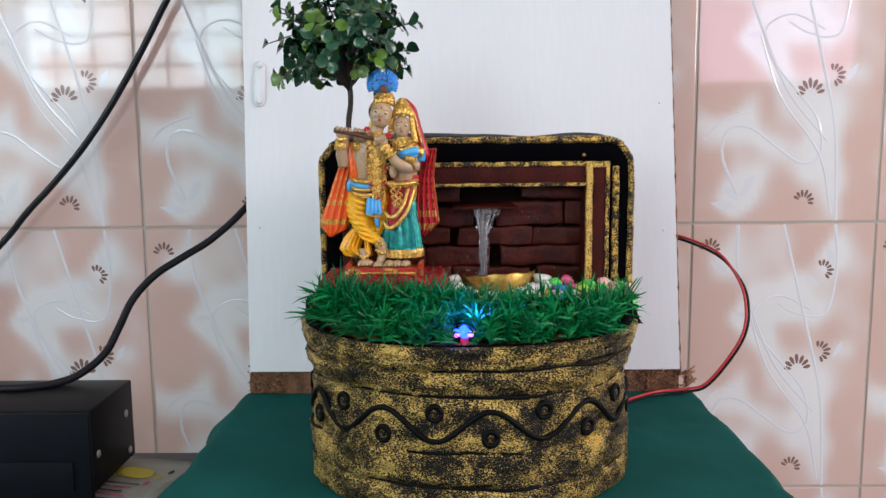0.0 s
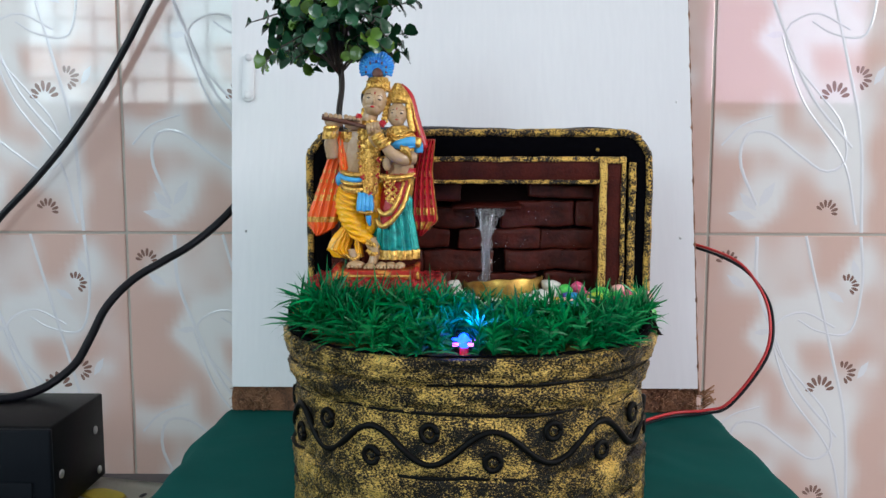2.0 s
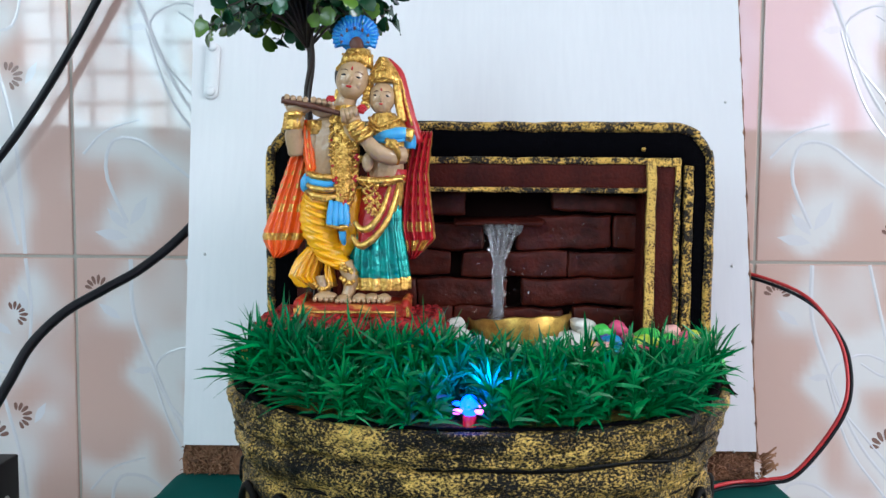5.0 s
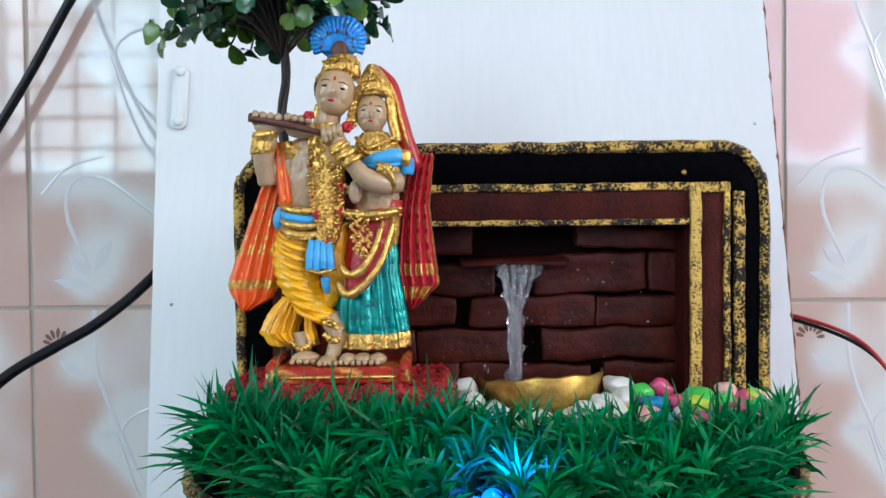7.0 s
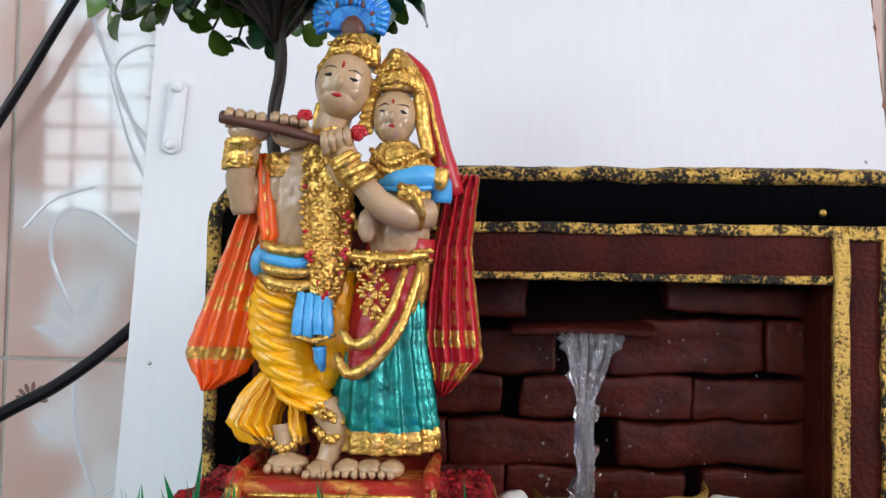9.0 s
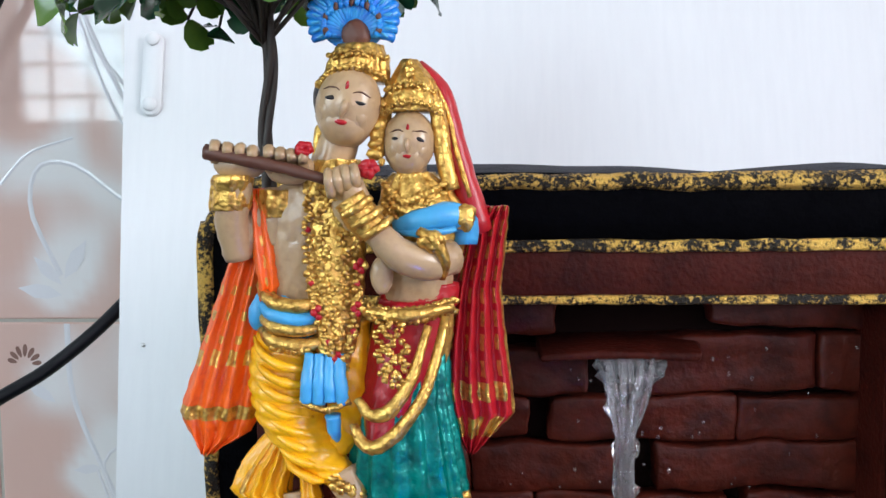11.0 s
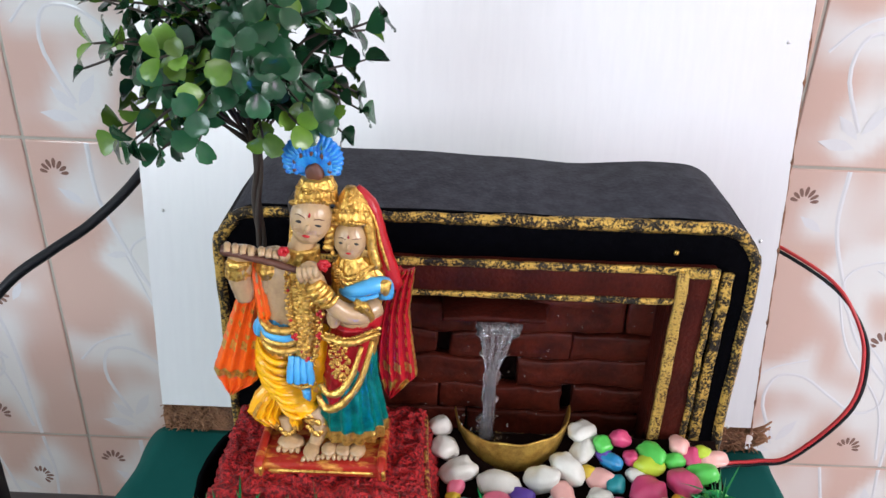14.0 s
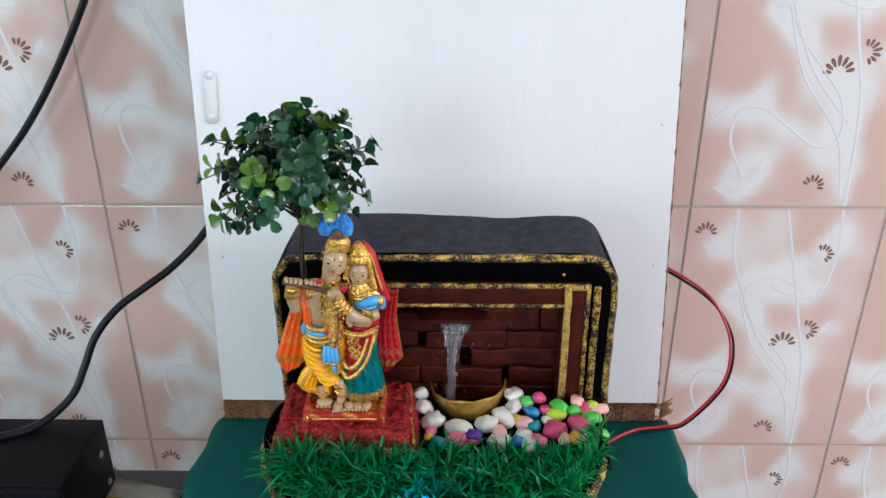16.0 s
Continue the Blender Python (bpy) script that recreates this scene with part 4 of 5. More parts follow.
    limb(bm, SK, [(-2, 214, -10), (10, 206, -24), (10, 220, -31), (4, 230, -32)], [9, 9, 8, 7])
    for k in range(4):
        limb(bm, SK, [(-74 + 7.4 * k, 240, -22), (-73 + 7.4 * k, 250 - k, -27), (-72 + 7.4 * k, 246 - k, -33)], [3.7, 3.7, 3.0], 6, 8)
        limb(bm, SK, [(-42 + 6.6 * k, 234, -22), (-41 + 6.6 * k, 247 - k, -27), (-40 + 6.6 * k, 243 - k, -33)], [3.5, 3.7, 3.0], 6, 8)
        limb(bm, SK, [(-3 + 4.8 * k, 220 + 2 * k, -36), (-4 + 5 * k, 228 + k, -40), (-5 + 5 * k, 234 + k, -36)], [3.2, 3.4, 2.8], 6, 8)
    ball(bm, SK, (-61, 238, -19), (16, 9, 9))
    ball(bm, SK, (-31, 236, -18), (15, 9, 10))
    ball(bm, SK, (4, 227, -30), (11, 8, 11))
    limb(bm, BR, [(-79, 246, -29), (-40, 238, -31), (-6, 229, -33)], [4.4, 3.8, 3.2])
    # orange shawl
    shawl(bm, OR, [(216, -66, -46, 4), (184, -76, -44, 6), (140, -92, -52, 6), (100, -106, -57, 4), (78, -114, -60, 4), (64, -108, -68, 5), (52, -99, -90, 5)], 4,
          lambda q, u, v: 74 < v < 83 or (108 < v < 121 and math.sin(q * 26) > -0.35) or (math.sin(v * 0.36) > 0.45 and math.sin(q * 24) > 0.25 and v > 122), 2.6, 7.0)
    shawl(bm, OR, [(224, -58, -50, -6), (210, -59, -46, -9), (186, -57, -42, -12), (164, -54, -40, -12), (150, -56, -46, -8)], 2, lambda q, u, v: 0.42 < q < 0.5 and math.sin(v * 0.5) > 0, 1.6, 3.0)
    # companion: pleated skirt, draped apron, belt
    gown(bm, GR, [(120, 38, 2, 24, 20), (90, 35, 0, 28, 23), (62, 35, 0, 33, 27), (38, 36, 0, 36, 29), (26, 37, 0, 37, 30), (15, 37, 0, 37, 30)], 15, 0.065, (31, AU))
    for k in range(3):
        ball(bm, SK, (15 + 15 * k, 6, -27), (9, 11, 6))
    for k in range(7):
        ball(bm, SK, (9 + 6 * k, 4, -37), (2.8, 4, 3), seg=8, rings=6)
    shawl(bm, RE, [(154, 18, 67, -16), (130, 13, 66, -18), (108, 8, 60, -20), (92, 6, 51, -22), (80, 7, 41, -24), (71, 10, 31, -26), (66, 14, 23, -27)], 2,
          lambda q, u, v: q > 0.88 or q < 0.05 or v < 67 or (v < 92 and (q < 0.14 or q > 0.80)), 1.2, 17.0, 10.0)
    limb(bm, AU, [(10, 100, -36), (18, 91, -40), (30, 94, -41), (42, 112, -38), (52, 142, -29)], [2.4, 3.8, 4.4, 3.6, 2.4])
    limb(bm, AU, [(7, 84, -35), (14, 72, -39), (26, 74, -41), (40, 88, -39), (52, 108, -34), (62, 146, -24)], [2.4, 4.2, 4.6, 4.0, 3.4, 2.6])
    for row in ([(22, 148, -30), (24, 128, -38), (30, 108, -40)], [(32, 150, -32), (38, 128, -38), (34, 108, -40)], [(26, 150, -31), (30, 132, -39), (31, 114, -41)]):
        beads(bm, AU, row, 3.0, 22, 2.4)
    gown(bm, RE, [(150, 44, 2, 24, 17), (164, 46, 2, 24, 16)], 4, 0.02)
    gown(bm, SK, [(154, 44, 2, 22, 17), (168, 44, 0, 22, 16), (184, 44, 0, 25, 17)], 1, 0.0)
    limb(bm, AU, [(14, 150, -26), (40, 149, -33), (66, 152, -20)], [3.2, 3.8, 3.2])
    for v in (146, 152):
        beads(bm, AU, [(16, v, -24), (40, v - 1, -30), (68, v + 3, -14)], 4.0, 18, 0.5)
    gown(bm, AU, [(180, 46, 0, 25, 18), (194, 47, 0, 27, 20), (212, 47, 0, 27, 20), (224, 44, 0, 21, 17), (233, 42, 0, 13, 13)], 16, 0.03)
    for k in range(4):
        beads(bm, AU, [(25, 226 - 6 * k, -13), (38, 216 - 6 * k, -22), (62, 226 - 5 * k, -14)], 3.4, 18, 0.5)
    # her arm: blue sleeve, bare forearm, bangles
    limb(bm, BL, [(32, 201, -19), (46, 204, -23), (62, 207, -18), (73, 203, -10), (74, 190, -8)], [4, 7, 8.5, 9, 8])
    limb(bm, BL, [(34, 198, -22), (50, 197, -29), (68, 199, -22)], [2.0, 2.6, 2.0])
    limb(bm, SK, [(66, 182, -14), (52, 180, -26), (36, 185, -34), (24, 197, -36), (10, 213, -36)], [11, 11.5, 10, 8.5, 7.5])
    limb(bm, AU, [(47, 199, -34), (56, 194, -37), (62, 182, -33), (60, 170, -24)], [2.6, 3.8, 3.6, 2.4])
    ball(bm, AU, (55, 193, -37), (7, 3, 6.5), rough=0.5)
    ball(bm, AU, (74, 206, -19), (6, 4, 8.5), (0, 20, 0), rough=0.5)
    limb(bm, AU, [(21, 200, -36), (13, 209, -36), (7, 218, -36)], [10.2, 10.6, 9.6], 12, 12)
    for k in range(3):
        limb(bm, AU, [(4 + 6 * k, 208 - 6 * k, -43), (13 + 6 * k, 213 - 6 * k, -47), (20 + 6 * k, 219 - 6 * k, -40)], [2.2, 2.8, 2.0])
    ball(bm, SK, (24, 172, -24), (7, 6, 12))
    for q in ((18, 235, -30, 6), (-20, 247, -28, 5)):
        for k in range(6):
            ball(bm, RE, (q[0] + q[3] * 0.5 * math.cos(k), q[1] + q[3] * 0.5 * math.sin(k), q[2] - 0.6 * k), (q[3] * 0.6, 3, q[3] * 0.5), rough=0.3, seg=8, rings=6)
    # her head, crown, veil
    limb(bm, SK, [(42, 224, 0), (41, 242, -2)], [10, 9])
    face(bm, 40, 251, -6, 16, 20, 3, RE)
    gown(bm, AU, [(270, 42, -1, 18, 17), (277, 42, 0, 18, 18), (289, 42, 1, 14, 14), (302, 40, 2, 5, 5)], 14, 0.03)
    beads(bm, AU, [(24, 268, -10), (32, 273, -17), (42, 275, -20), (52, 273, -17), (60, 267, -9)], 2.8, 22, 0.6)
    beads(bm, AU, [(27, 282, -10), (42, 286, -17), (56, 281, -9)], 2.8, 16, 1.2)
    beads(bm, AU, [(41, 290, -14), (41, 300, -6)], 4, 4, 0.6)
    beads(bm, AU, [(24, 266, -9), (22, 252, -12), (24, 238, -14)], 3.4, 9, 0.5)
    limb(bm, AU, [(56, 276, -4), (59, 260, -6), (61, 242, -7), (66, 222, -9)], [5, 5.4, 5.4, 5], 18)
    limb(bm, AU, [(26, 274, -4), (23, 258, -5), (23, 244, -6)], [4.5, 4.8, 4.2], 14)
    limb(bm, RE, [(44, 298, 8), (58, 282, 6), (66, 254, 4), (74, 226, 3), (82, 196, 5)], [6, 8, 8, 8, 10], 18, 12)
    limb(bm, AU, [(50, 294, -2), (62, 274, -2), (69, 246, -4), (77, 218, -5)], [1.4, 1.6, 1.6, 1.4])
    shawl(bm, RE, [(212, 86, 102, 6), (198, 76, 101, 6), (160, 68, 97, 8), (120, 62, 101, 8), (92, 60, 105, 8), (77, 63, 106, 9), (64, 68, 94, 10), (51, 74, 80, 10)], 4,
          lambda q, u, v: (62 < v < 76 and math.sin(q * 19) > -0.7) or (86 < v < 98 and math.sin(q * 25) > -0.5) or q > 0.95 or (math.sin(q * 25.1) > 0.72 and math.sin(v * 0.42) > -0.3 and v > 100), 3.0)
    for v in bm.verts:
        v.co += 0.00030 * noise.noise_vector(v.co * 520) + 0.00016 * noise.noise_vector(v.co * 1300)
    return bm


statue = part("figurine", figurine(), F_MATS, None, at=pose(-0.0165, 0.613, 0.1548))
tagged(statue, "painted resin figurine of an embracing couple with a flute", "figurine")

# ---- small artificial tree ----
tree = thing("artificial_tree", "small artificial tree with rounded dark green plastic leaves", "tree", at=pose(-0.0380, 0.631, 0.115))


def leaf_into(bm, p, way, up, size, mat):
    """One rounded notched leaf, cupped along its midrib."""
    way = way.normalized()
    side = way.cross(up)
    side = side.normalized() if side.length > 1e-4 else way.orthogonal().normalized()
    nor = side.cross(way)
    outline = [(0.0, 0.0), (0.10, 0.22), (0.36, 0.44), (0.66, 0.50), (0.92, 0.34), (1.0, 0.14), (0.93, 0.0)]
    mid = [bm.verts.new(p + way * (size * s)) for s in (0.0, 0.30, 0.60, 0.93)]
    for sg in (-1, 1):
        rim = [bm.verts.new(p + way * (size * a) + side * (sg * size * w) + nor * (size * (0.46 * w - 0.16 * a * a))) for a, w in outline[1:-1]]
        fan = [(mid[0], rim[0], rim[1], mid[1]), (mid[1], rim[1], rim[2], mid[2]), (mid[2], rim[2], rim[3], mid[3]), (mid[3], rim[3], rim[4])]
        for q in fan:
            bm.faces.new(q if sg > 0 else q[::-1]).material_index = mat


def build_tree():
    rng = random.Random(21)
    trunk, twigs, leaves = bmesh.new(), bmesh.new(), bmesh.new()
    for k in range(3):
        ph = 2.1 * k
        tube([(0.0010 * math.cos(ph + 16 * s) - 0.001 * s + 0.0009 * math.sin(9 * s) + 0.0006 * math.sin(31 * s + 1), 0.0010 * math.sin(ph + 16 * s), 0.185 * s) for s in (j / 24 for j in range(25))], [0.0011, 0.0008, 0.0012, 0.0009], 72, 6, trunk)
    centre = Vector((-0.0030, 0.002, 0.186))
    for k in range(132):
        a, h = rng.uniform(0, 2 * math.pi), rng.uniform(-0.72, 1.0)
        ring = math.sqrt(max(0.05, 1 - h * h)) if h > 0 else 1.0 - 0.25 * abs(h)
        far = rng.uniform(0.50, 1.08)
        tip = centre + Vector((0.051 * ring * far * math.cos(a), 0.044 * ring * far * math.sin(a), 0.037 * h * (0.6 + 0.4 * far)))
        start = Vector((-0.001, 0, rng.uniform(0.156, 0.184)))
        mid = start.lerp(tip, 0.5) + Vector((0, 0, 0.008 + 0.006 * rng.random()))
        path = spline([start, mid, tip], 10)
        tube([start, mid, tip], [0.0007, 0.0004], 8, 5, twigs)
        young = rng.random() < (0.48 if h < -0.3 else 0.20)
        for i in (4, 6, 8, 10):
            if i == 4 and rng.random() < 0.55:
                continue
            p, q = path[i], path[i - 1]
            d = (p - q).normalized()
            spin = rng.uniform(0, 6.28)
            o = d.orthogonal().normalized()
            o = Matrix.Rotation(spin, 3, d) @ o
            for sg in (-1, 1):
                way = d * rng.uniform(0.25, 0.9) + o * sg * rng.uniform(0.7, 1.1) + Vector((0, 0, rng.uniform(-0.25, 0.25)))
                leaf_into(leaves, p, way, d + Vector((0, 0, 0.6)), rng.uniform(0.0062, 0.0094), 1 if (young and i > 6) or rng.random() < 0.08 else 0)
    part("trunk", trunk, BARK, tree, "twisted dark wire trunk")
    tagged(part("twig_wire", twigs, BARK, tree, "thin dark wire twigs"), kind="stuff")
    tagged(part("crown", leaves, [LEAF, LEAF_TIP], tree, "glossy dark green plastic leaves with lighter young tips"), kind="stuff")


build_tree()

# ---- artificial grass ----
def build_grass():
    rng = random.Random(12)
    bm = bmesh.new()
    tufts = []
    tries = 0
    while len(tufts) < 175 and tries < 20000:
        tries += 1
        x, y = rng.uniform(-0.074, 0.160), rng.uniform(0.523, 0.632)
        e = ((x - CX) / RA) ** 2 + ((y - CY) / RB) ** 2
        limit = 0.576 if x < 0.036 else 0.5835
        if x > 0.140:
            limit = 0.606
        if e > 0.90 or y > limit or (abs(x - 0.0370) < 0.007 and abs(y - 0.537) < 0.011):
            continue
        if all((x - a) ** 2 + (y - b) ** 2 > 0.0078 ** 2 for a, b in tufts):
            tufts.append((x, y))
    for x, y in tufts:
        pale = rng.random() < 0.25
        tilt = Vector((rng.uniform(-0.5, 0.5) - 0.5 * ((x - CX) / RA) ** 3, rng.uniform(-0.6, 0.3), 0))
        reach = rng.uniform(0.8, 1.2) * (1.25 if x < -0.01 else 1.0)
        root = Vector((x, y, 0.1165 + (0.0045 if x < 0.036 and y > 0.556 else 0.0) + 0.0015 * max(0.0, min(1.0, (-0.005 - x) / 0.04))))
        lip = ((x - CX) / RA) ** 2 + ((y - CY) / RB) ** 2 > 0.62 and y < 0.565
        for k in range(64):
            a, el = rng.uniform(0, 6.28), rng.uniform(0.2, 1.5)
            way = (Vector((math.cos(a) * math.cos(el), math.sin(a) * math.cos(el), math.sin(el))) + 0.5 * tilt).normalized()
            way.z = max(way.z, -0.35 if lip else 0.10)
            length, w = reach * ((1.6 if x < 0.036 else 1.5) if y > 0.552 else 1.0) * rng.uniform(0.008, 0.0145), rng.uniform(0.00040, 0.00085)
            side = way.cross(Vector((math.sin(a * 3), math.cos(a * 5), 0.4))).normalized() * w
            base = root + Vector((0, 0, rng.uniform(0.002, 0.021 if y > 0.552 else 0.018)))
            droop = rng.uniform(0.0, 0.6) * length
            pts = [base + way * (length * q) - Vector((0, 0, droop * q * q)) for q in (0, 0.35, 0.72, 1.0)]
            rows = [(bm.verts.new(p - side * f), bm.verts.new(p + side * f)) for p, f in zip(pts[:3], (0.7, 1.0, 0.7))]
            tip = bm.verts.new(pts[3])
            for p, q in zip(rows, rows[1:]):
                bm.faces.new((p[0], p[1], q[1], q[0])).material_index = int(pale and k % 2)
            bm.faces.new((rows[2][0], rows[2][1], tip)).material_index = int(pale and k % 2)
    return bm


tagged(part("artificial_grass", build_grass(), [GRASS, GRASS_PALE]), "bright green plastic grass tufts along the fountain front", "grass", kind="stuff")

# ---- pebbles ----
PEBBLES = {
    "white": [(32, 641, 9), (35, 631, 10), (41, 621, 11), (57, 617, 11), (76, 619, 12), (87, 624, 12), (96, 641, 10), (95, 633, 10), (84, 607, 11), (101, 613, 9), (104, 606, 9), (144, 610, 9), (117, 623, 7)],
    "green": [(104, 636, 9), (125, 633, 10), (134, 630, 8), (146, 624, 9), (150, 614, 9)],
    "rose": [(112, 639, 9), (116, 631, 7), (122, 616, 12), (137, 620, 12), (143, 632, 8), (59, 613, 6), (68, 608, 6), (51, 608, 6)],
    "blue": [(107, 629, 8), (96, 608, 9)],
    "violet": [(104, 632, 7), (67, 611, 10)],
    "yellow": [(96, 623, 7), (134, 611, 8), (39, 610, 6)],
    "peach": [(101, 621, 9), (138, 637, 9), (151, 631, 8), (127, 610, 9), (85, 613, 11)],
    "teal": [(108, 619, 8), (44, 606, 9)],
    "lime": [(123, 627, 10), (147, 634, 7)],
    "pink": [(110, 609, 8), (58, 608, 10), (40, 615, 7)],
}
peb_count = 0
prng = random.Random(31)
for colour, rows in PEBBLES.items():
    for x, y, s in rows:
        r = s * 0.00056
        bm = blob((0, 0, 0), (r * prng.uniform(1.1, 1.6), r * prng.uniform(0.85, 1.0), r * prng.uniform(0.72, 0.9)), seg=22, rings=14, rough=0.22)
        for v in bm.verts:
            v.co *= 1 + 0.22 * noise.noise(v.co * 180 + Vector((x, y, s)))
        ob = part("pebble", bm, PEBBLE[colour], None, at=pose(x / 1000, y / 1000, 0.1200 + 0.40 * max(0.0, y / 1000 - 0.598) + r * 0.3 + (0.0008 if 32 < x < 96 and y < 625 else 0.0), prng.uniform(-25, 25), prng.uniform(-25, 25), prng.uniform(0, 180)))
        words = "smooth white pebble with a waxy surface" if colour == "white" else "smooth %s dyed pebble among the others" % colour
        tagged(ob, words, "pebble", "dyed pebbles in the fountain")

# ---- light in the grass ----
led = thing("led_light", "small blue glowing light hidden in the plastic grass", "light", at=pose(0.0375, 0.5365, 0.1112))
part("stem", tube([(0, 0, 0), (0, 0, 0.0115)], 0.0026, 2, 10), LED_RED, led, "red plastic holder")
part("lens", blob((0, 0, 0.0148), (0.0036, 0.0036, 0.0042)), LED_GLOW, led, "glowing blue lens")
for k in range(7):
    a = 0.9 * k
    part("petal", blob((0.0052 * math.cos(a), 0.0046 * math.sin(a), 0.0142 + 0.001 * math.sin(3 * a)), (0.0019, 0.0013, 0.0010), turn=(0, 0, math.degrees(a)), seg=10, rings=6), LED_PINK if k % 2 == 0 else LED_GLOW, led, "glowing petal")

lamp = bpy.data.lights.new("led_lamp", "POINT")
lamp.energy, lamp.color, lamp.shadow_soft_size = 0.07, (0.02, 0.10, 1.0), 0.003
new("led_lamp", lamp).location = (0.0400, 0.5340, 0.1390)

# ---- power supply box, paper, cables ----
supply = thing("power_supply", "black metal power supply box standing on the desk", "power supply", at=pose(-0.2435, 0.70, DESK_Z + 0.002))
part("cover", box(-0.40, 0, -0.040, 0.042, 0.006, 0.0715, 0.0012), BLACK_METAL, supply)
part("front_panel", box(-0.402, 0.0008, -0.0455, -0.0402, 0.003, 0.0705, 0.0015), BLACK_PLASTIC, supply, "black plastic front panel")
part("front_ledge", box(-0.38, -0.012, -0.0475, -0.0456, 0.010, 0.034, 0.0008), BLACK_PLASTIC, supply, "raised plastic panel")
for x, y, z in ((0.0004, 0.026, 0.047), (0.0004, -0.030, 0.034), (0.0004, 0.030, 0.014)):
    screw = blob((x, y, z), (0.0012, 0.0032, 0.0032), seg=12, rings=8)
    part("screw", screw, STEEL, supply, "shiny steel screw")
for x in (-0.37, -0.03):
    for y in (-0.03, 0.03):
        part("foot", tube([(x, y, -0.0015), (x, y, 0.0065)], 0.006, 1, 12), BLACK_PLASTIC, supply, "rubber foot")

paper = thing("printed_leaflet", "creased printed leaflet lying on the desk", "leaflet", at=pose(-0.262, 0.690, DESK_Z + 0.0008, 0, 0, -13))


def sheet(x0, x1, y0, y1, lift, n=14):
    bm = bmesh.new()
    rows = [[bm.verts.new((x0 + (x1 - x0) * i / n, y0 + (y1 - y0) * j / n, lift + 0.0006 + 0.0006 * noise.noise(Vector((i * 0.3, j * 0.3, 5))))) for i in range(n + 1)] for j in range(n + 1)]
    for a, b in zip(rows, rows[1:]):
        for i in range(n):
            bm.faces.new((a[i], a[i + 1], b[i + 1], b[i]))
    bmesh.ops.solidify(bm, geom=bm.faces[:], thickness=0.0003)
    return bm


part("leaflet_sheet", sheet(-0.15, 0.068, -0.14, 0.062, 0.0), PAPER, paper)
part("printed_bar", blob((0.022, 0.030, 0.0016), (0.020, 0.011, 0.0005), rough=0.4), YELLOW_INK, paper, "yellow printed patch")
for k in range(3):
    part("printed_bar", blob((0.052 - 0.004 * k, 0.036 - 0.012 * k, 0.0016), (0.0022, 0.004, 0.0004)), (DARK_INK, YELLOW_INK, PINK_INK)[k], paper, "printed colour dot")
for k in range(6):
    part("printed_bar", box(-0.01, 0.040 - 0.003 * (k % 3), 0.008 - 0.007 * k, 0.0095 - 0.007 * k, 0.0014, 0.0017), PINK_INK if k % 2 else DARK_INK, paper, "line of small print", smooth=False)

cab = part("power_cable", tube([(-0.18, 0.94, 0.52), (-0.22, 0.94, 0.453), (-0.263, 0.94, 0.383), (-0.294, 0.94, 0.329), (-0.327, 0.94, 0.277), (-0.359, 0.94, 0.234), (-0.392, 0.94, 0.197), (-0.425, 0.94, 0.164), (-0.459, 0.94, 0.127), (-0.53, 0.92, 0.06), (-0.68, 0.86, 0.0), (-0.85, 0.80, -0.02), (-0.98, 0.74, DESK_Z + 0.004)], 0.0036, 70, 10), CABLE)
tagged(cab, "thick black power cable hanging before the tiles", "cable")
cab = part("power_cable", tube([(-0.62, 0.70, 0.0395), (-0.45, 0.705, 0.0395), (-0.335, 0.712, 0.0395), (-0.314, 0.716, 0.0396), (-0.297, 0.724, 0.0405), (-0.283, 0.736, 0.045), (-0.267, 0.748, 0.059), (-0.259, 0.76, 0.078), (-0.250, 0.772, 0.101), (-0.233, 0.784, 0.121), (-0.210, 0.796, 0.136), (-0.188, 0.808, 0.150), (-0.162, 0.824, 0.175), (-0.135, 0.855, 0.215)], 0.0034, 80, 10), CABLE)
tagged(cab, "black power cable from the box up behind the board", "cable")
RUN = [(0.205, 0.85, 0.150), (0.233, 0.815, 0.149), (0.263, 0.790, 0.138), (0.279, 0.778, 0.121), (0.287, 0.768, 0.098), (0.281, 0.757, 0.067), (0.254, 0.757, 0.0275), (0.234, 0.760, 0.0190), (0.200, 0.750, 0.0185), (0.13, 0.690, 0.0185)]
for k, m in enumerate((REDWIRE, CABLE)):
    side = 0.0013 if k == 0 else -0.0013
    turns = [0.8, 0.9, 1.3, 2.4, 3.0, 2.5, 2.0, 1.6, 1.6, 1.6]
    wire = part("pump_wire", tube([Vector(p) + side * Vector((math.cos(q), 0, math.sin(q))) for p, q in zip(RUN, turns)], 0.0012, 60, 8), m)
    tagged(wire, "thin %s wire looping from the board to the fountain" % ("red" if k == 0 else "black"), "wire")

# ---- tiled wall, its pieces last ----
wall = part("wall_north", box(-2.6, 2.6, WALL_Y + 0.0012, WALL_Y + 0.1, FLOOR_Z, CEIL_Z), GROUT, smooth=False)
tagged(wall, "wall of glossy cream and pink printed tiles", "wall", kind="structure")


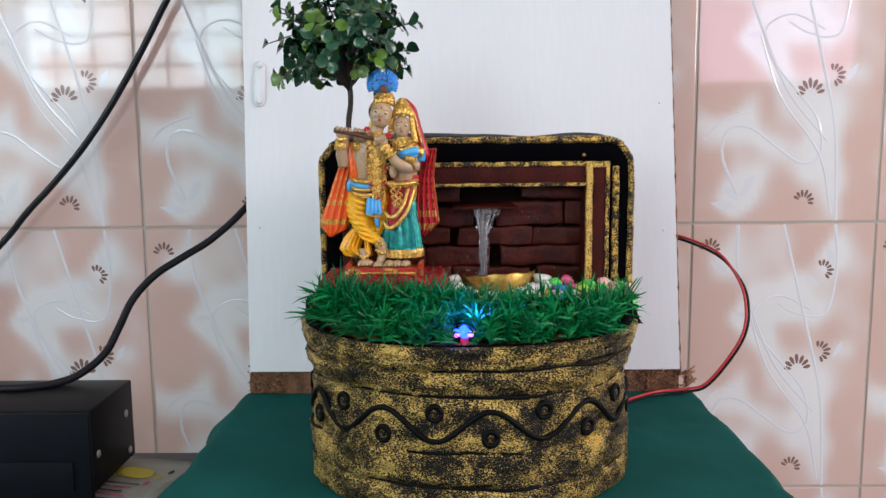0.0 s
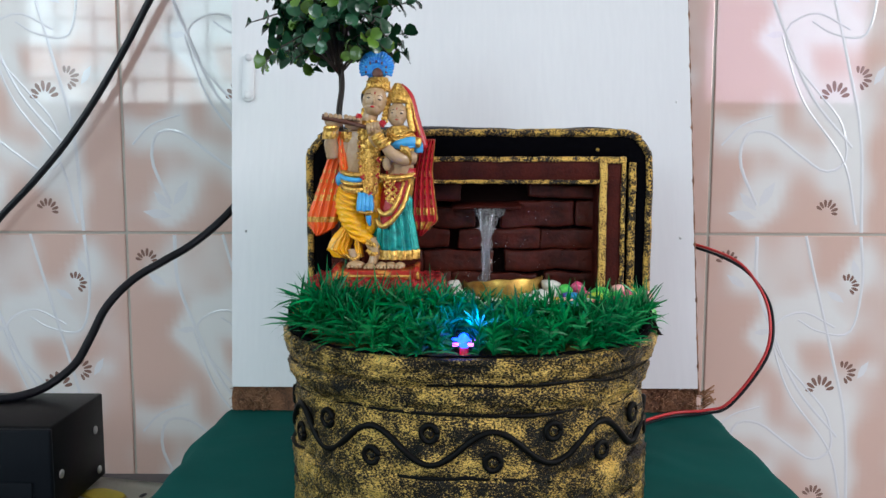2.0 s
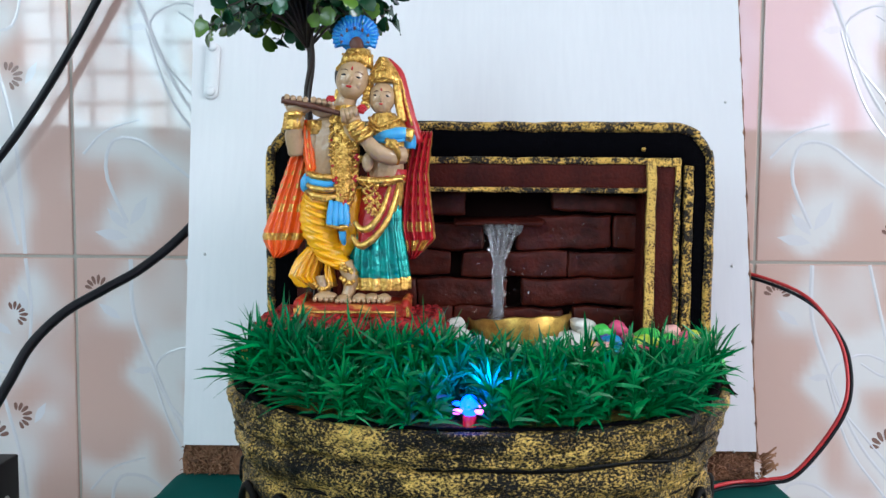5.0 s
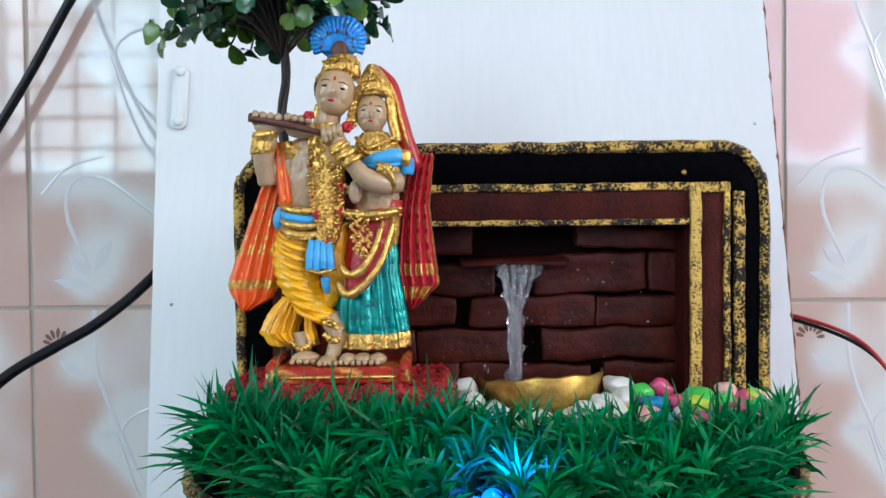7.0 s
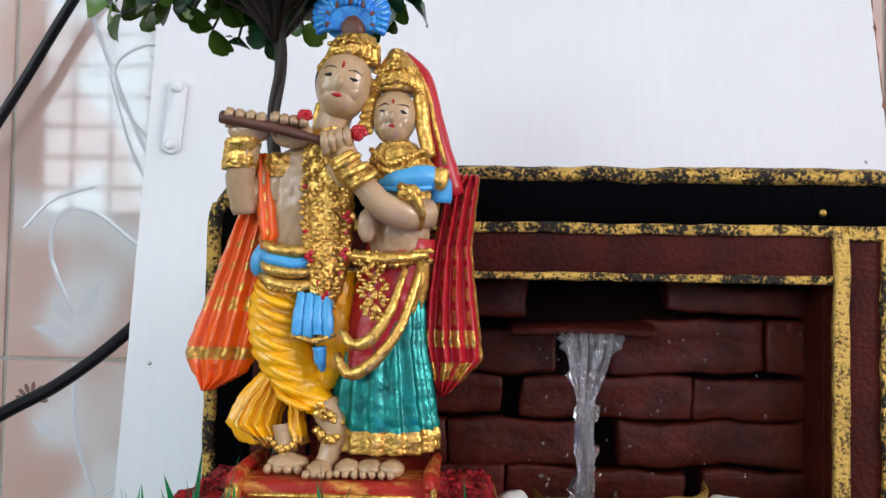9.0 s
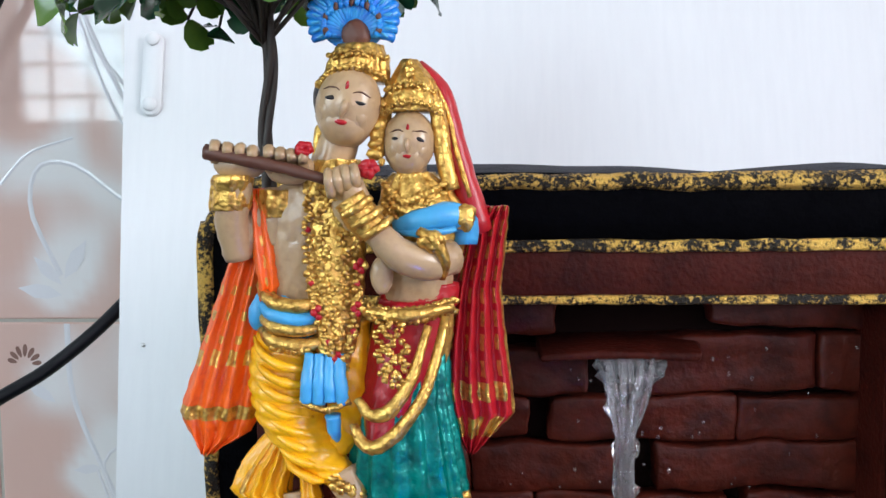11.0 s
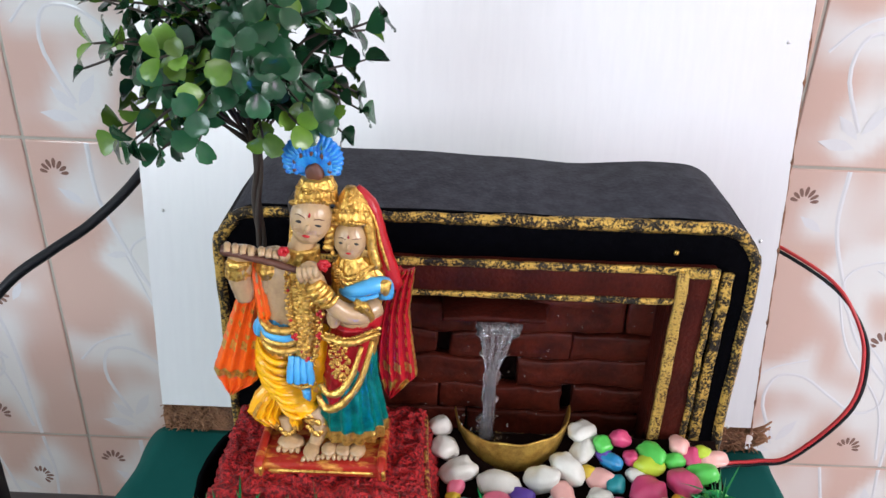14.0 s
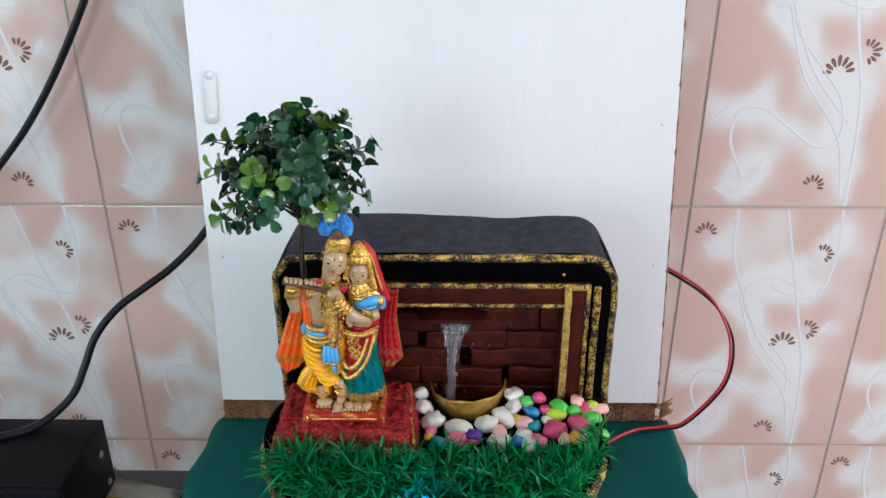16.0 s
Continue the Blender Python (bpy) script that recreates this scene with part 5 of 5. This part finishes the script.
def tile_mesh():
    """One glazed tile with its printed shells and white relief vines; front at y = 0, origin at its top left corner."""
    bm = box(0.0011, 0.1989, 0.0, 0.008, -0.2989, -0.0011, 0.0013, 2)
    pale, stems = bm.verts.layers.float.new("pale"), []

    def flat(pts, mat, lift):
        vs = [bm.verts.new((u, -lift, -v)) for u, v in pts]
        bm.faces.new(vs).material_index = mat

    for su, sv, size, turn in ((0.0200, 0.0260, 0.014, 5), (0.1440, 0.0490, 0.014, 60), (0.1440, 0.1400, 0.015, 75), (0.1220, 0.1590, 0.018, -5), (0.1190, 0.2740, 0.014, 20)):
        for k in range(7):
            a = radians(-78 + 26 * k + turn)
            ca, sa = math.sin(a), -math.cos(a)
            base, tip = 0.36 * size, size * (1.0 - 0.05 * abs(k - 3))
            w = 0.118 * size
            pts = []
            for j in range(10):
                q = 2 * math.pi * j / 10
                r = (base + tip) / 2 + (tip - base) / 2 * math.cos(q)
                s = w * math.sin(q) * (0.7 + 0.5 * (r - base) / (tip - base))
                pts.append((su + r * ca - s * sa, sv + 0.25 * size + r * sa + s * ca))
            flat(pts[::-1], 1, 0.0002)

    def vine(pts, w0, w1, n=18):
        path = spline([(u, v, 0) for u, v in pts], n)
        stems.extend((p.x, p.y) for p in path)
        prev = None
        for k, p in enumerate(path):
            d = (path[min(k + 1, n)] - path[max(k - 1, 0)]).normalized()
            w = (w0 + (w1 - w0) * k / n) / 2
            sd = Vector((-d.y, d.x, 0)) * w
            row = [bm.verts.new((q.x, -h, -q.y)) for q, h in ((p - sd, 0.0001), (p, 0.00035), (p + sd, 0.0001))]
            if prev:
                for i in range(2):
                    bm.faces.new((prev[i], prev[i + 1], row[i + 1], row[i])).material_index = 2
            prev = row

    vine([(0.048, 0.270), (0.030, 0.228), (0.036, 0.199), (0.060, 0.198), (0.088, 0.218), (0.116, 0.236), (0.136, 0.224), (0.130, 0.188), (0.106, 0.158), (0.078, 0.124), (0.072, 0.094), (0.100, 0.080), (0.134, 0.096)], 0.0034, 0.0022, 40)
    vine([(0.1, 0.0015), (0.118, 0.07), (0.134, 0.13), (0.150, 0.20), (0.156, 0.298)], 0.0030, 0.0036, 24)
    vine([(0.156, 0.002), (0.160, 0.05), (0.150, 0.10), (0.118, 0.10), (0.096, 0.088)], 0.0034, 0.0018, 20)
    vine([(0.050, 0.002), (0.052, 0.05), (0.070, 0.10), (0.098, 0.16), (0.142, 0.212)], 0.0040, 0.0030, 20)
    vine([(0.066, 0.10), (0.090, 0.165), (0.134, 0.226), (0.150, 0.29)], 0.0020, 0.0030, 20)
    vine([(0.010, 0.21), (0.030, 0.19), (0.060, 0.18)], 0.0024, 0.0016, 12)
    for (u, v), (du, dv), size in (((0.05, 0.272), (0.6, -1.0), 0.030), ((0.048, 0.276), (-0.7, -0.7), 0.026), ((0.048, 0.283), (-1.0, -0.15), 0.030), ((0.142, 0.07), (-0.8, -0.5), 0.022), ((0.156, 0.05), (-0.3, -1), 0.026), ((0.04, 0.055), (-0.9, -0.6), 0.024), ((0.16, 0.15), (0.5, -0.9), 0.022), ((0.07, 0.10), (-0.9, 0.1), 0.02)):
        d = Vector((du, dv)).normalized()
        n = Vector((-d.y, d.x))
        pts = [Vector((u, v)) + d * size * s + n * size * w for s, w in ((0, 0), (0.3, 0.16), (0.6, 0.17), (1, 0.02), (0.6, -0.15), (0.3, -0.12))]
        flat([(p.x, p.y) for p in pts], 2, 0.0003)
        stems.extend((p.x, p.y) for p in pts)
    # printed cream clouds follow the stems over the pink ground
    front = [f for f in bm.faces if f.normal.y < -0.9 and f.calc_area() > 0.04]
    bmesh.ops.delete(bm, geom=front, context="FACES_ONLY")
    near = np.array(stems)
    grid = []
    for b in range(46):
        row = []
        for a in range(31):
            u, v = 0.0024 + 0.1952 * a / 30, 0.0024 + 0.2952 * b / 45
            q = Vector((u, v, 0))
            w = q + 0.014 * noise.noise_vector(q * 22)
            d = np.sqrt(((near - np.array((w.x, w.y))) ** 2).sum(1))
            crowd = float(np.exp(-(d / 0.017) ** 2).sum()) * 0.17
            vert = bm.verts.new((u, 0.0, -v))
            k = min(1.0, max(0.0, crowd + 0.75 * noise.noise(q * 19 + Vector((4, 1, 7))) + 0.02))
            vert[pale] = k * k * (3 - 2 * k)
            row.append(vert)
        grid.append(row)
    for up, low in zip(grid, grid[1:]):
        for a in range(30):
            bm.faces.new((up[a], up[a + 1], low[a + 1], low[a]))
    return finish("tile", bm, [TILE, SHELL, VINE], smooth=False)


tile_data = tile_mesh()
for i in range(-8, 9):
    for j in range(-1, 5):
        ob = new("tile", tile_data)
        ob.matrix_basis = pose(-0.306 + 0.2 * i, WALL_Y, 0.145 + 0.302 * j) @ Matrix.Diagonal((1, 1, 302 / 300, 1))
        ob.parent = wall
